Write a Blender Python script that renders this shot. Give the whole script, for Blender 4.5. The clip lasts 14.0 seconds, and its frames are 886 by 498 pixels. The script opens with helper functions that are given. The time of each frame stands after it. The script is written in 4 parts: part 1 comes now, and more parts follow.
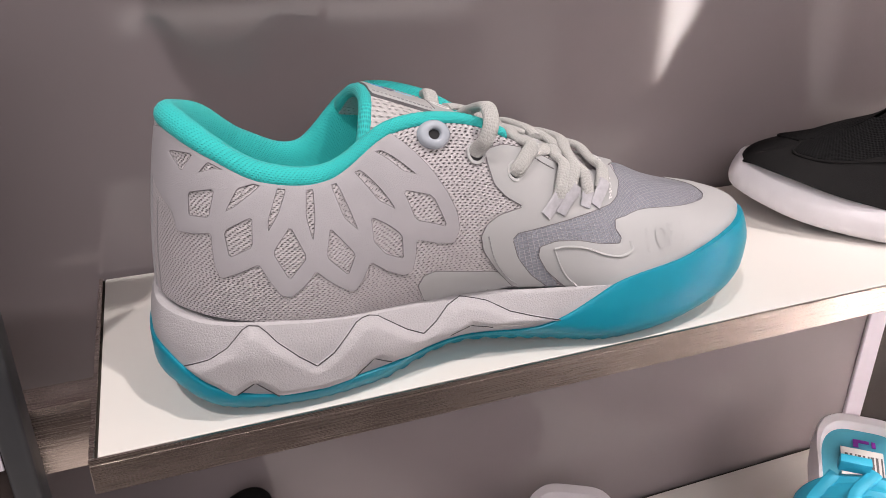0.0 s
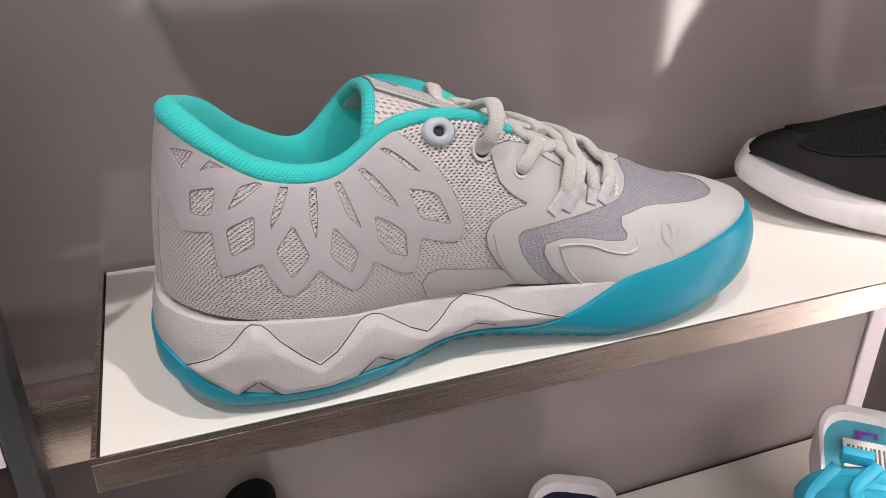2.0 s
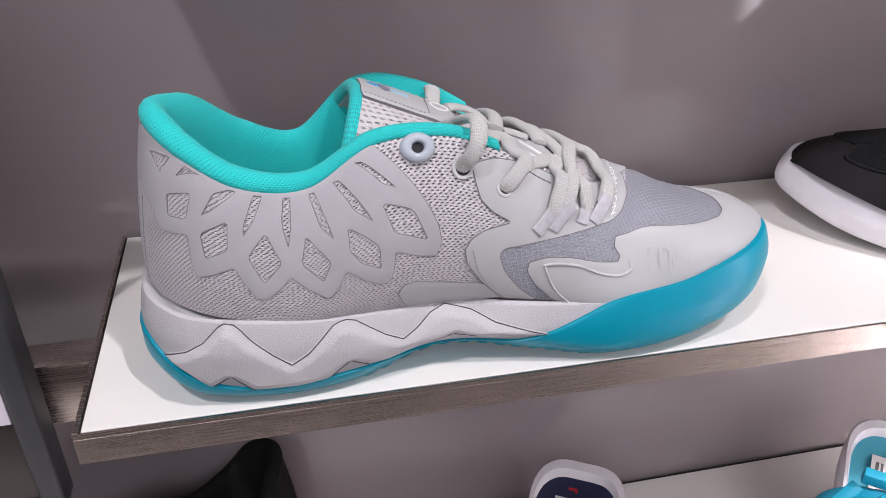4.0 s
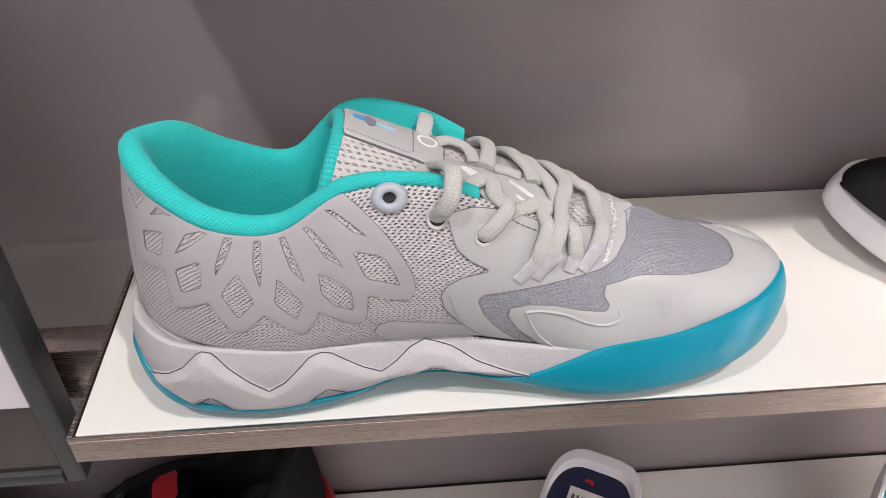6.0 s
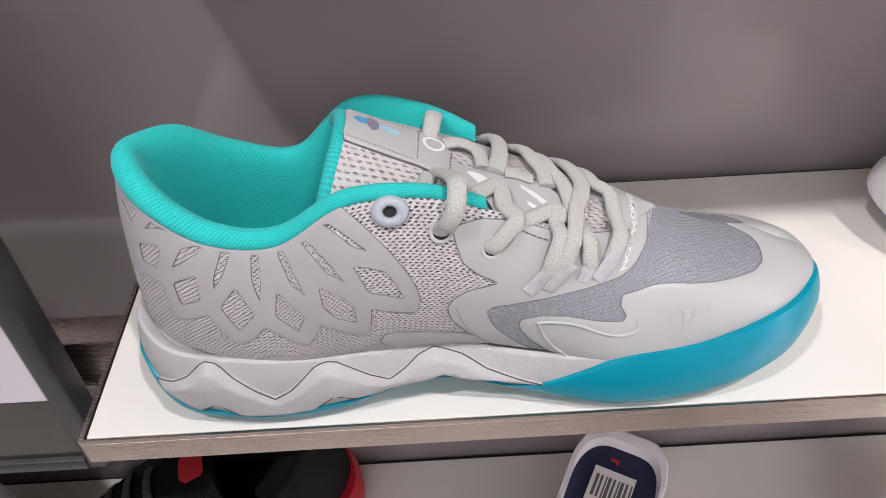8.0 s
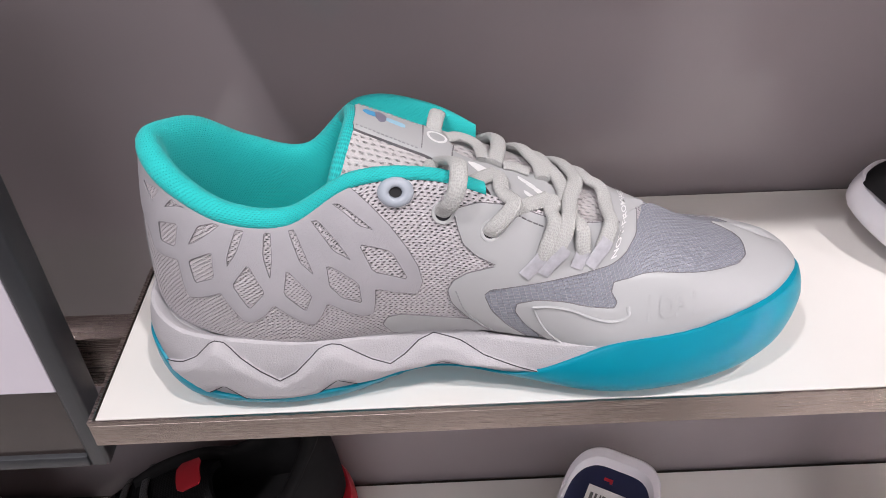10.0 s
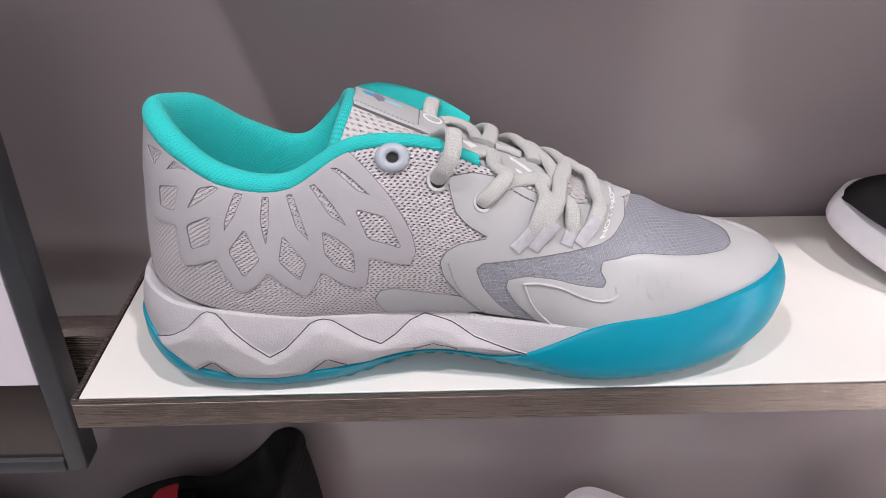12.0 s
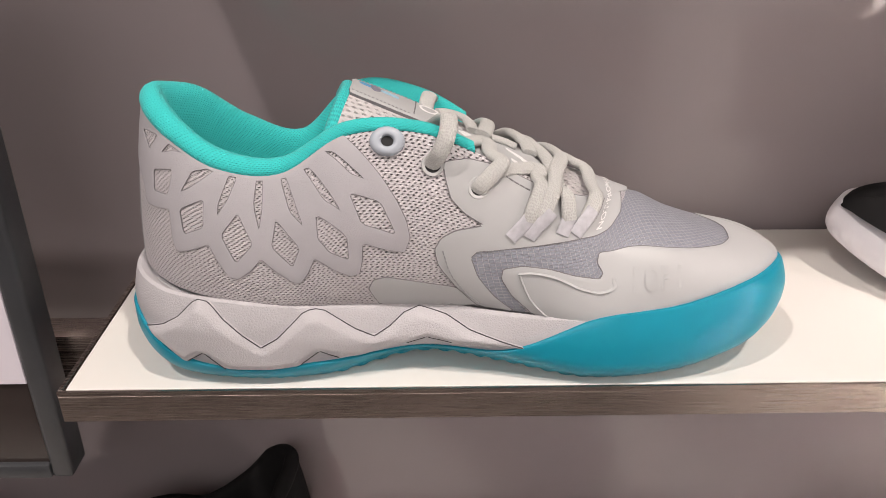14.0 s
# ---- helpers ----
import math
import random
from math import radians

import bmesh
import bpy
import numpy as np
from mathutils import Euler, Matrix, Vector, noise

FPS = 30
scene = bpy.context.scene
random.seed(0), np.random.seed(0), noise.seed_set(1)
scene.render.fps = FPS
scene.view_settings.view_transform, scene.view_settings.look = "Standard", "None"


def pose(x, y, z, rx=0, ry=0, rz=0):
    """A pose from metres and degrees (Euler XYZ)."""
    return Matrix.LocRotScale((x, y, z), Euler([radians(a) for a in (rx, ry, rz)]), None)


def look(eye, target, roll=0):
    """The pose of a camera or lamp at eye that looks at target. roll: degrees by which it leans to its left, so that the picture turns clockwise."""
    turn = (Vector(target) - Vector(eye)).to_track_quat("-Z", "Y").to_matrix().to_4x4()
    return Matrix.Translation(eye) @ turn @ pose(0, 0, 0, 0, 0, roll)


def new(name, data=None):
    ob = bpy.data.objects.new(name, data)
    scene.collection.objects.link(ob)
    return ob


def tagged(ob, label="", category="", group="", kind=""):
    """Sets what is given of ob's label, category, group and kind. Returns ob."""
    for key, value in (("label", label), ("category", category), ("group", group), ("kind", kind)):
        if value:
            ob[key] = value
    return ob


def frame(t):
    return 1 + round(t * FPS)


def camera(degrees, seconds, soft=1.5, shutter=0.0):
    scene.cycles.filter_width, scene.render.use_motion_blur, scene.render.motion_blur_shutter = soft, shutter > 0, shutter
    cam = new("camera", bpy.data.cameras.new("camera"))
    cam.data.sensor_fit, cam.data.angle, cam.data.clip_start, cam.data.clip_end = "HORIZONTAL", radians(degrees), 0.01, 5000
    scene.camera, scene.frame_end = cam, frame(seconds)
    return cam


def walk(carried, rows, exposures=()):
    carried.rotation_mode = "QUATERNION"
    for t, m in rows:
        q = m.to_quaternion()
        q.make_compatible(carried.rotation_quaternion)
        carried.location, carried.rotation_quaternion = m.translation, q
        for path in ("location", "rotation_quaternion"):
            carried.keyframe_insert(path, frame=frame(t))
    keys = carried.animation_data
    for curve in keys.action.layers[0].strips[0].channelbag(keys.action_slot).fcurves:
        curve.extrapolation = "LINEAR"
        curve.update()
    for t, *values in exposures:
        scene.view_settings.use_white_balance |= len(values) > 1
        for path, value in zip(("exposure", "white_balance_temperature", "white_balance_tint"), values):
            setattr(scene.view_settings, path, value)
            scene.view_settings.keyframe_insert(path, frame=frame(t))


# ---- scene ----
# World: x along the display shelf, y towards the wall, z up; the shelf's top is z = 0 and its front left corner the origin.
cam = camera(59.9, 14.0, soft=0.55)
ROWS = [
    (0.0, 0.0473, -0.2774, 0.2058, 65.12, 0.08, -20.68),
    (0.5, 0.0422, -0.2749, 0.2066, 65.13, 0.10, -21.53),
    (1.0, 0.0407, -0.2728, 0.2072, 64.89, 0.10, -21.79),
    (1.5, 0.0415, -0.2712, 0.2074, 64.44, 0.08, -21.44),
    (2.0, 0.0482, -0.2709, 0.2106, 63.75, -0.05, -20.54),
    (4.5, 0.1134, -0.2614, 0.2493, 57.05, -1.03, -10.45),
    (5.0, 0.1292, -0.2534, 0.2593, 55.37, -0.88, -8.28),
    (5.5, 0.1418, -0.2464, 0.2735, 53.70, -0.47, -6.40),
    (6.0, 0.1533, -0.2361, 0.2838, 51.95, 0.11, -4.77),
    (6.5, 0.1639, -0.2211, 0.2884, 50.14, 0.72, -3.62),
    (7.0, 0.1678, -0.2100, 0.2948, 48.62, 1.38, -2.87),
    (7.5, 0.1692, -0.2061, 0.2965, 47.79, 1.92, -2.51),
    (8.0, 0.1703, -0.2065, 0.2963, 47.41, 2.19, -2.38),
    (10.5, 0.1653, -0.2522, 0.2765, 53.86, 0.89, -2.04),
    (11.0, 0.1638, -0.2626, 0.2655, 56.00, 0.48, -2.07),
    (11.5, 0.1605, -0.2714, 0.2542, 57.80, 0.12, -2.12),
    (12.0, 0.1620, -0.2774, 0.2435, 59.30, -0.23, -2.18),
    (12.5, 0.1625, -0.2817, 0.2360, 60.54, -0.42, -2.09),
    (13.0, 0.1614, -0.2850, 0.2290, 61.57, -0.55, -1.98),
    (13.5, 0.1629, -0.2868, 0.2238, 62.50, -0.55, -1.86),
    (14.0, 0.1655, -0.2882, 0.2177, 63.17, -0.54, -1.74),
]
# The clip's camera shifts its white balance on the way.
TINTS = [(0.0, -0.35, 6600, 17), (0.5, -0.37, 6600, 17), (1.0, -0.37, 6250, 18), (2.0, -0.35, 6650, 15), (4.5, -0.31, 5980, 17), (5.0, -0.31, 6150, 16), (6.0, -0.35, 6420, 14), (7.5, -0.35, 6320, 13), (10.5, -0.32, 6180, 16), (11.0, -0.32, 6250, 16), (13.0, -0.31, 6080, 16), (13.5, -0.28, 6050, 15), (14.0, -0.28, 6850, 15)]
walk(cam, [(t, pose(*p)) for t, *p in ROWS], TINTS)

# ---- light: shop spots on the ceiling, pale room all round ----
world = bpy.data.worlds.new("shop_air")
world.use_nodes = True
scene.world = world
world.node_tree.nodes["Background"].inputs["Color"].default_value = (1.0, 0.96, 0.94, 1)
world.node_tree.nodes["Background"].inputs["Strength"].default_value = 0.12


def spot(name, at, to, power, radius, spread, blend, colour):
    lamp = bpy.data.lights.new(name, "SPOT")
    lamp.energy, lamp.shadow_soft_size, lamp.spot_size, lamp.spot_blend, lamp.color = power, radius, radians(spread), blend, colour
    ob = new(name, lamp)
    ob.matrix_world = look(at, to)
    return ob


spot("ceiling_spot_key", (0.70, -0.64, 1.75), (0.2, 0.05, 0), 95, 0.03, 70, 0.4, (1.0, 0.95, 0.89))
spot("ceiling_spot_side", (-0.5, -0.68, 1.75), (0.1, 0.05, 0), 82, 0.03, 70, 0.4, (1.0, 0.95, 0.91))
# Unseen area fill hung below the ceiling, added for the shop's frontal light.
soft = bpy.data.lights.new("ceiling_panel", "AREA")
soft.shape, soft.size, soft.size_y, soft.energy, soft.color = "RECTANGLE", 1.8, 1.2, 25, (1.0, 0.97, 0.95)
new("ceiling_panel", soft).matrix_world = look((-0.4, -2.2, 1.25), (0.0, 0.1, -0.25))


# ---- materials ----
class Nodes:
    """A node material and short ways to wire it."""

    def __init__(self, name, colour, rough=0.5, metal=0.0):
        self.mat = bpy.data.materials.new(name)
        self.mat.use_nodes = True
        self.tree = self.mat.node_tree
        self.bsdf = self.tree.nodes["Principled BSDF"]
        self.set(Base_Color=(*colour, 1), Roughness=rough, Metallic=metal)

    def set(self, **values):
        for key, value in values.items():
            self.bsdf.inputs[key.replace("_", " ")].default_value = value
        return self

    def node(self, kind, **values):
        n = self.tree.nodes.new(kind)
        for key, value in values.items():
            n.inputs[key.replace("_", " ")].default_value = value
        return n

    def link(self, a, b):
        self.tree.links.new(a, b)

    def coords(self, which="Object", scale=(1, 1, 1), turn=(0, 0, 0)):
        m = self.node("ShaderNodeMapping", Scale=scale, Rotation=turn)
        self.link(self.node("ShaderNodeTexCoord").outputs[which], m.inputs["Vector"])
        return m.outputs["Vector"]

    def noise(self, vec, scale, detail=3.0, rough=0.5):
        n = self.node("ShaderNodeTexNoise", Scale=scale, Detail=detail, Roughness=rough)
        self.link(vec, n.inputs["Vector"])
        return n.outputs["Fac"]

    def ramp(self, fac, stops):
        r = self.node("ShaderNodeValToRGB")
        while len(r.color_ramp.elements) < len(stops):
            r.color_ramp.elements.new(0.5)
        for e, (at, c) in zip(r.color_ramp.elements, stops):
            e.position, e.color = at, (*c, 1) if len(c) == 3 else c
        self.link(fac, r.inputs["Fac"])
        return r.outputs["Color"]

    def span(self, fac, lo, hi):
        r = self.node("ShaderNodeMapRange", To_Min=lo, To_Max=hi)
        self.link(fac, r.inputs["Value"])
        return r.outputs["Result"]

    def maths(self, op, a, b=None):
        n = self.tree.nodes.new("ShaderNodeMath")
        n.operation = op
        for k, v in enumerate((a, b)):
            if v is None:
                continue
            if hasattr(v, "links"):
                self.link(v, n.inputs[k])
            else:
                n.inputs[k].default_value = v
        return n.outputs[0]

    def colour(self, out):
        self.link(out, self.bsdf.inputs["Base Color"])
        return self

    def roughness(self, out):
        self.link(out, self.bsdf.inputs["Roughness"])
        return self

    def bump(self, height, strength=0.3, distance=0.001, below=None):
        b = self.node("ShaderNodeBump", Strength=strength, Distance=distance)
        self.link(height, b.inputs["Height"])
        if below is not None:
            self.link(below, b.inputs["Normal"])
        self.link(b.outputs["Normal"], self.bsdf.inputs["Normal"])
        return b.outputs["Normal"]


def shades(c, lo, hi):
    return tuple(min(1, v * lo) for v in c), tuple(min(1, v * hi) for v in c)


def plain(name, colour, rough=0.5, metal=0.0, vary=0.06, scale=40.0, relief=0.15, grain=900.0, deep=0.0003):
    """A surface with slow blotches, fine grain and uneven gloss."""
    n = Nodes(name, colour, rough, metal)
    v = n.coords()
    a, b = shades(colour, 1 - vary, 1 + vary)
    n.colour(n.ramp(n.noise(v, scale, 4), [(0.3, a), (0.7, b)]))
    n.roughness(n.span(n.noise(v, scale * 2.3, 3), max(0.02, rough - 0.07), min(1, rough + 0.07)))
    n.bump(n.noise(v, grain, 2), relief, deep)
    return n


def m_steel():
    n = Nodes("brushed_steel", (0.42, 0.385, 0.35), 0.3, 1.0)
    g = n.noise(n.coords(scale=(5, 1000, 1000)), 5, 4, 0.6)
    slow = n.noise(n.coords(scale=(9, 9, 9)), 0.9, 2, 0.5)
    both = n.maths("ADD", n.maths("MULTIPLY", g, 0.6), n.maths("MULTIPLY", slow, 0.4))
    n.colour(n.ramp(both, [(0.36, (0.41, 0.345, 0.315)), (0.64, (0.57, 0.485, 0.44))]))
    n.roughness(n.span(both, 0.14, 0.40))
    n.bump(g, 0.22, 0.0002)
    n.set(Anisotropic=0.6)
    return n.mat


def m_wall():
    n = Nodes("taupe_laminate", (0.25, 0.222, 0.212), 0.34)
    v = n.coords()
    n.colour(n.ramp(n.noise(v, 5, 4), [(0.3, (0.252, 0.217, 0.226)), (0.7, (0.276, 0.239, 0.249))]))
    n.roughness(n.span(n.noise(v, 9, 3), 0.07, 0.11))
    n.bump(n.noise(v, 260, 2), 0.05, 0.0003)
    return n.mat


M_STEEL, M_WALL = m_steel(), m_wall()
M_TOP = plain("white_laminate", (0.80, 0.775, 0.735), 0.38, vary=0.015, scale=12, relief=0.04, grain=500).mat
M_GAP = plain("dark_joint", (0.03, 0.025, 0.02), 0.8).mat
M_SIGN = plain("charcoal_powder_coat", (0.035, 0.037, 0.042), 0.42, vary=0.12, relief=0.2, grain=1500).mat
M_ROOM = plain("room_plaster", (0.55, 0.52, 0.50), 0.8, vary=0.04, scale=3).mat
M_FLOOR = plain("grey_floor_tile", (0.30, 0.27, 0.26), 0.35, vary=0.08, scale=4).mat
M_TEAL_RUBBER = plain("teal_rubber", (0.0, 0.262, 0.37), 0.36, vary=0.05, scale=30, relief=0.05)
M_TEAL_RUBBER.set(Specular_IOR_Level=0.3, Subsurface_Weight=0.12, Subsurface_Radius=(0.15, 1.0, 1.0), Subsurface_Scale=0.004)
M_TEAL_RUBBER = M_TEAL_RUBBER.mat


def cells(n, sx, sy, jitter=0.35):
    """Distance to the middle of uneven cells about sx by sy millimetres, on the UV map in millimetres: 0 at the middle."""
    v = n.coords("UV", (1 / sx, 1 / sy, 1))
    vor = n.node("ShaderNodeTexVoronoi", Scale=1.0, Randomness=jitter)
    vor.voronoi_dimensions = "2D"
    n.link(v, vor.inputs["Vector"])
    return n.maths("MULTIPLY", vor.outputs["Distance"], 0.72), v


def staggered(n, sx, sy, width, height, warp=0.25):
    """Distance to the middle of holes in staggered rows, sx by sy millimetres apart on the UV map: 0 at the middle, 1 at the rim of a hole of that width and height."""
    v = n.coords("UV", (1 / sx, 1 / sy, 1))
    drift = n.node("ShaderNodeTexNoise", Scale=0.9, Detail=2.0)
    n.link(v, drift.inputs["Vector"])
    sep = n.node("ShaderNodeSeparateXYZ")
    n.link(v, sep.inputs[0])
    y = n.maths("ADD", sep.outputs[1], n.maths("MULTIPLY", n.maths("SUBTRACT", drift.outputs["Fac"], 0.5), warp * 2))
    row = n.maths("FLOOR", y)
    shift = n.maths("MULTIPLY", n.maths("MODULO", row, 2.0), 0.5)
    hop = n.node("ShaderNodeTexWhiteNoise")
    hop.noise_dimensions = "1D"
    n.link(row, hop.inputs["W"])
    x = n.maths("ADD", n.maths("ADD", sep.outputs[0], shift), n.maths("MULTIPLY", hop.outputs["Value"], warp))
    fx = n.maths("MULTIPLY", n.maths("SUBTRACT", n.maths("FRACT", x), 0.5), sx * 2 / width)
    fy = n.maths("MULTIPLY", n.maths("SUBTRACT", n.maths("FRACT", y), 0.5), sy * 2 / height)
    lean = n.maths("ADD", fx, n.maths("MULTIPLY", fy, 0.35))
    size = n.span(n.noise(v, 0.8, 3, 0.7), 0.55, 1.75)
    return n.maths("MULTIPLY", n.maths("SQRT", n.maths("ADD", n.maths("MULTIPLY", lean, lean), n.maths("MULTIPLY", fy, fy))), size), v


def holed(name, colour, sx, sy, width, height, dark=0.2, rough=0.75, deep=0.0008, strength=1.0, warp=0.25, yarn=0.3, sheen=0.12):
    """Knit or mesh with staggered holes, their shade put into the colour, and lumpy yarn between them."""
    n = Nodes(name, colour, rough)
    d, v = staggered(n, sx, sy, width, height, warp)
    strand = n.noise(n.coords("UV", (1.1, 2.6, 1)), 1.0, 3, 0.6)
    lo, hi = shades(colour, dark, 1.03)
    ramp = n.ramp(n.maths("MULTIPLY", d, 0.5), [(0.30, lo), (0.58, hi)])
    mix = n.node("ShaderNodeMix")
    mix.data_type, mix.blend_type = "RGBA", "MULTIPLY"
    mix.inputs["Factor"].default_value = 1.0
    n.link(ramp, mix.inputs["A"])
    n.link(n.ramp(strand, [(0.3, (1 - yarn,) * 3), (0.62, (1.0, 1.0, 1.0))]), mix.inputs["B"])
    n.colour(mix.outputs["Result"])
    first = n.bump(n.maths("MINIMUM", d, 1.8), strength, deep)
    n.bump(strand, 0.9, deep * 0.7, first)
    n.set(Sheen_Weight=sheen, Sheen_Roughness=0.5)
    return n.mat


def fabric(name, colour, sx, sy, hole=(0.12, 0.34), dark=0.45, rough=0.75, deep=0.0006, strength=0.8, jitter=0.35, sheen=0.15):
    n = Nodes(name, colour, rough)
    d, v = cells(n, sx, sy, jitter=jitter)
    # Shade in the weave's pits is put into the colour, with the bump.
    lo, hi = shades(colour, dark, 1.04)
    ramp = n.ramp(d, [(hole[0], lo), (hole[1], hi)])
    mix = n.node("ShaderNodeMix")
    mix.data_type, mix.blend_type = "RGBA", "MULTIPLY"
    mix.inputs["Factor"].default_value = 0.35
    n.link(ramp, mix.inputs["A"])
    n.link(n.ramp(n.noise(v, 6, 3, 0.7), [(0.25, (0.7, 0.7, 0.7)), (0.75, (1.1, 1.1, 1.1))]), mix.inputs["B"])
    n.colour(mix.outputs["Result"])
    first = n.bump(n.span(d, 0, 1), strength, deep)
    n.bump(n.noise(v, 4, 2), 0.25, 0.0002, first)
    n.set(Sheen_Weight=sheen, Sheen_Roughness=0.5)
    return n.mat


def m_ripstop():
    n = Nodes("ripstop_mesh", (0.34, 0.35, 0.39), 0.42)
    v = n.coords("UV", (1, 1, 1), (0, 0, radians(18)))
    b = n.node("ShaderNodeTexBrick", Scale=1.0, Mortar_Size=0.26, Mortar_Smooth=0.8, Brick_Width=2.3, Row_Height=2.0)
    b.offset = 0.0
    for key, c in (("Color1", (0.27, 0.28, 0.325)), ("Color2", (0.31, 0.32, 0.37)), ("Mortar", (0.415, 0.42, 0.46))):
        b.inputs[key].default_value = (*c, 1)
    n.link(v, b.inputs["Vector"])
    n.colour(b.outputs["Color"])
    first = n.bump(b.outputs["Fac"], 0.9, 0.0006)
    n.bump(n.noise(v, 3.5, 2), 0.35, 0.0003, first)
    n.roughness(n.span(n.noise(v, 5, 2), 0.25, 0.6))
    return n.mat


def m_leathery(name, colour, rough, cell, deep, strength):
    """Foam or coated cloth with a fine pebbled grain."""
    n = plain(name, colour, rough, vary=0.035, scale=60, relief=0.1, grain=2500)
    vor = n.node("ShaderNodeTexVoronoi", Scale=cell)
    vor.feature = "DISTANCE_TO_EDGE"
    n.link(n.coords(), vor.inputs["Vector"])
    height = n.maths("ADD", n.maths("MINIMUM", vor.outputs["Distance"], 0.25), n.maths("MULTIPLY", n.noise(n.coords(), cell * 0.45, 2), 0.5))
    n.bump(height, strength, deep)
    return n.mat


def m_lace(colour):
    n = Nodes("woven_lace", colour, 0.75)
    v = n.coords("UV")
    w = n.node("ShaderNodeTexWave", Scale=0.42, Distortion=5.0, Detail=2.0)
    n.link(v, w.inputs["Vector"])
    lo, hi = shades(colour, 0.62, 1.08)
    n.colour(n.ramp(w.outputs["Fac"], [(0.2, lo), (0.7, hi)]))
    n.bump(w.outputs["Fac"], 0.9, 0.0006)
    n.set(Sheen_Weight=0.2)
    return n.mat


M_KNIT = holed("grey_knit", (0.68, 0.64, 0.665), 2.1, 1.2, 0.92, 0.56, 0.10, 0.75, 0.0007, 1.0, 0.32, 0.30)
M_LINING = holed("teal_mesh_lining", (0.012, 0.60, 0.585), 1.7, 1.0, 0.7, 0.48, 0.5, 0.75, 0.0003, 0.7, 0.08, 0.08)
M_ROPE = fabric("teal_ribbed_binding", (0.012, 0.585, 0.575), 1.25, 1.1, (0.1, 0.4), 0.62, 0.7, 0.0006, 0.9, 0.16, 0.12)
M_TONGUE = holed("grey_air_mesh", (0.62, 0.585, 0.59), 4.2, 2.3, 1.9, 0.7, 0.85, 0.75, 0.0008, 1.0, 0.1, 0.12)
M_RIP = m_ripstop()
M_SUEDE = m_leathery("silver_grey_synthetic_suede", (0.44, 0.425, 0.452), 0.5, 1500, 0.0004, 0.6)
M_TPU = plain("smooth_grey_film", (0.45, 0.455, 0.462), 0.44, vary=0.025, scale=25, relief=0.06, grain=1200).mat
M_EMBOSS = plain("pale_grey_film", (0.50, 0.505, 0.51), 0.40, vary=0.02, relief=0.05).mat
M_FOAM = m_leathery("pebbled_grey_foam", (0.49, 0.475, 0.495), 0.58, 800, 0.0006, 0.75)
M_RING = plain("blue_grey_plastic", (0.42, 0.46, 0.52), 0.25, vary=0.02).mat
M_BLACK = plain("black_shade", (0.012, 0.012, 0.014), 0.7).mat
M_LACE = fabric("woven_grey_lace", (0.53, 0.53, 0.515), 1.2, 0.6, (0.04, 0.36), 0.82, 0.8, 0.0005, 1.0, 0.5, 0.2)
# Dark grey for shade drawn at overlay edges, and for dark thread.
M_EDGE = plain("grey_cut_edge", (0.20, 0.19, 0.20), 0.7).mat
M_GAP_SHADE = plain("dark_foam_groove", (0.06, 0.056, 0.06), 0.8).mat
M_THREAD = plain("grey_thread", (0.33, 0.33, 0.34), 0.7).mat
M_PRINT = plain("white_print", (0.80, 0.80, 0.80), 0.5, vary=0.03).mat
M_WEB = plain("silver_webbing", (0.46, 0.455, 0.49), 0.42, vary=0.12, scale=300, relief=0.4, grain=1800).mat
M_BLUE = plain("blue_print", (0.08, 0.35, 0.62), 0.35).mat
M_PALEBLUE = plain("pale_blue_print", (0.35, 0.58, 0.72), 0.4).mat
M_GUNMETAL = plain("violet_grey_print", (0.22, 0.21, 0.28), 0.35).mat


# ---- building helpers ----
def finish(name, bm, material, parent=None, label="", smooth=True, angle=35):
    mesh = bpy.data.meshes.new(name)
    bmesh.ops.recalc_face_normals(bm, faces=bm.faces)
    bm.to_mesh(mesh)
    bm.free()
    return dress(name, mesh, material, parent, label, smooth, angle)


def dress(name, mesh, material, parent=None, label="", smooth=True, angle=35):
    for m in material if isinstance(material, (list, tuple)) else [material]:
        mesh.materials.append(m)
    if smooth:
        mesh.shade_smooth()
        if angle:
            mesh.set_sharp_from_angle(angle=radians(angle))
    ob = new(name, mesh)
    if parent is not None:
        ob.parent = parent
    if label:
        tagged(ob, label)
    return ob


def part(name, bm, material, parent, label="", smooth=True, angle=35):
    return finish(name, bm, material, parent, label, smooth, angle)


def add_box(bm, lo, hi, bevel=0.0, segments=2):
    lo, hi = Vector(lo), Vector(hi)
    made = bmesh.ops.create_cube(bm, size=1.0, matrix=Matrix.Translation((lo + hi) / 2) @ Matrix.Diagonal((*(hi - lo), 1)))
    if bevel:
        edges = {e for v in made["verts"] for e in v.link_edges}
        bmesh.ops.bevel(bm, geom=list(edges), offset=bevel, segments=segments, profile=0.5, affect="EDGES")
    return bm


def box(lo, hi, bevel=0.0, segments=2):
    return add_box(bmesh.new(), lo, hi, bevel, segments)


def holder(name, at=(0, 0, 0), turn=0.0):
    ob = new(name)
    ob.matrix_world = pose(*at, 0, 0, turn)
    ob.empty_display_size = 0.05
    return ob


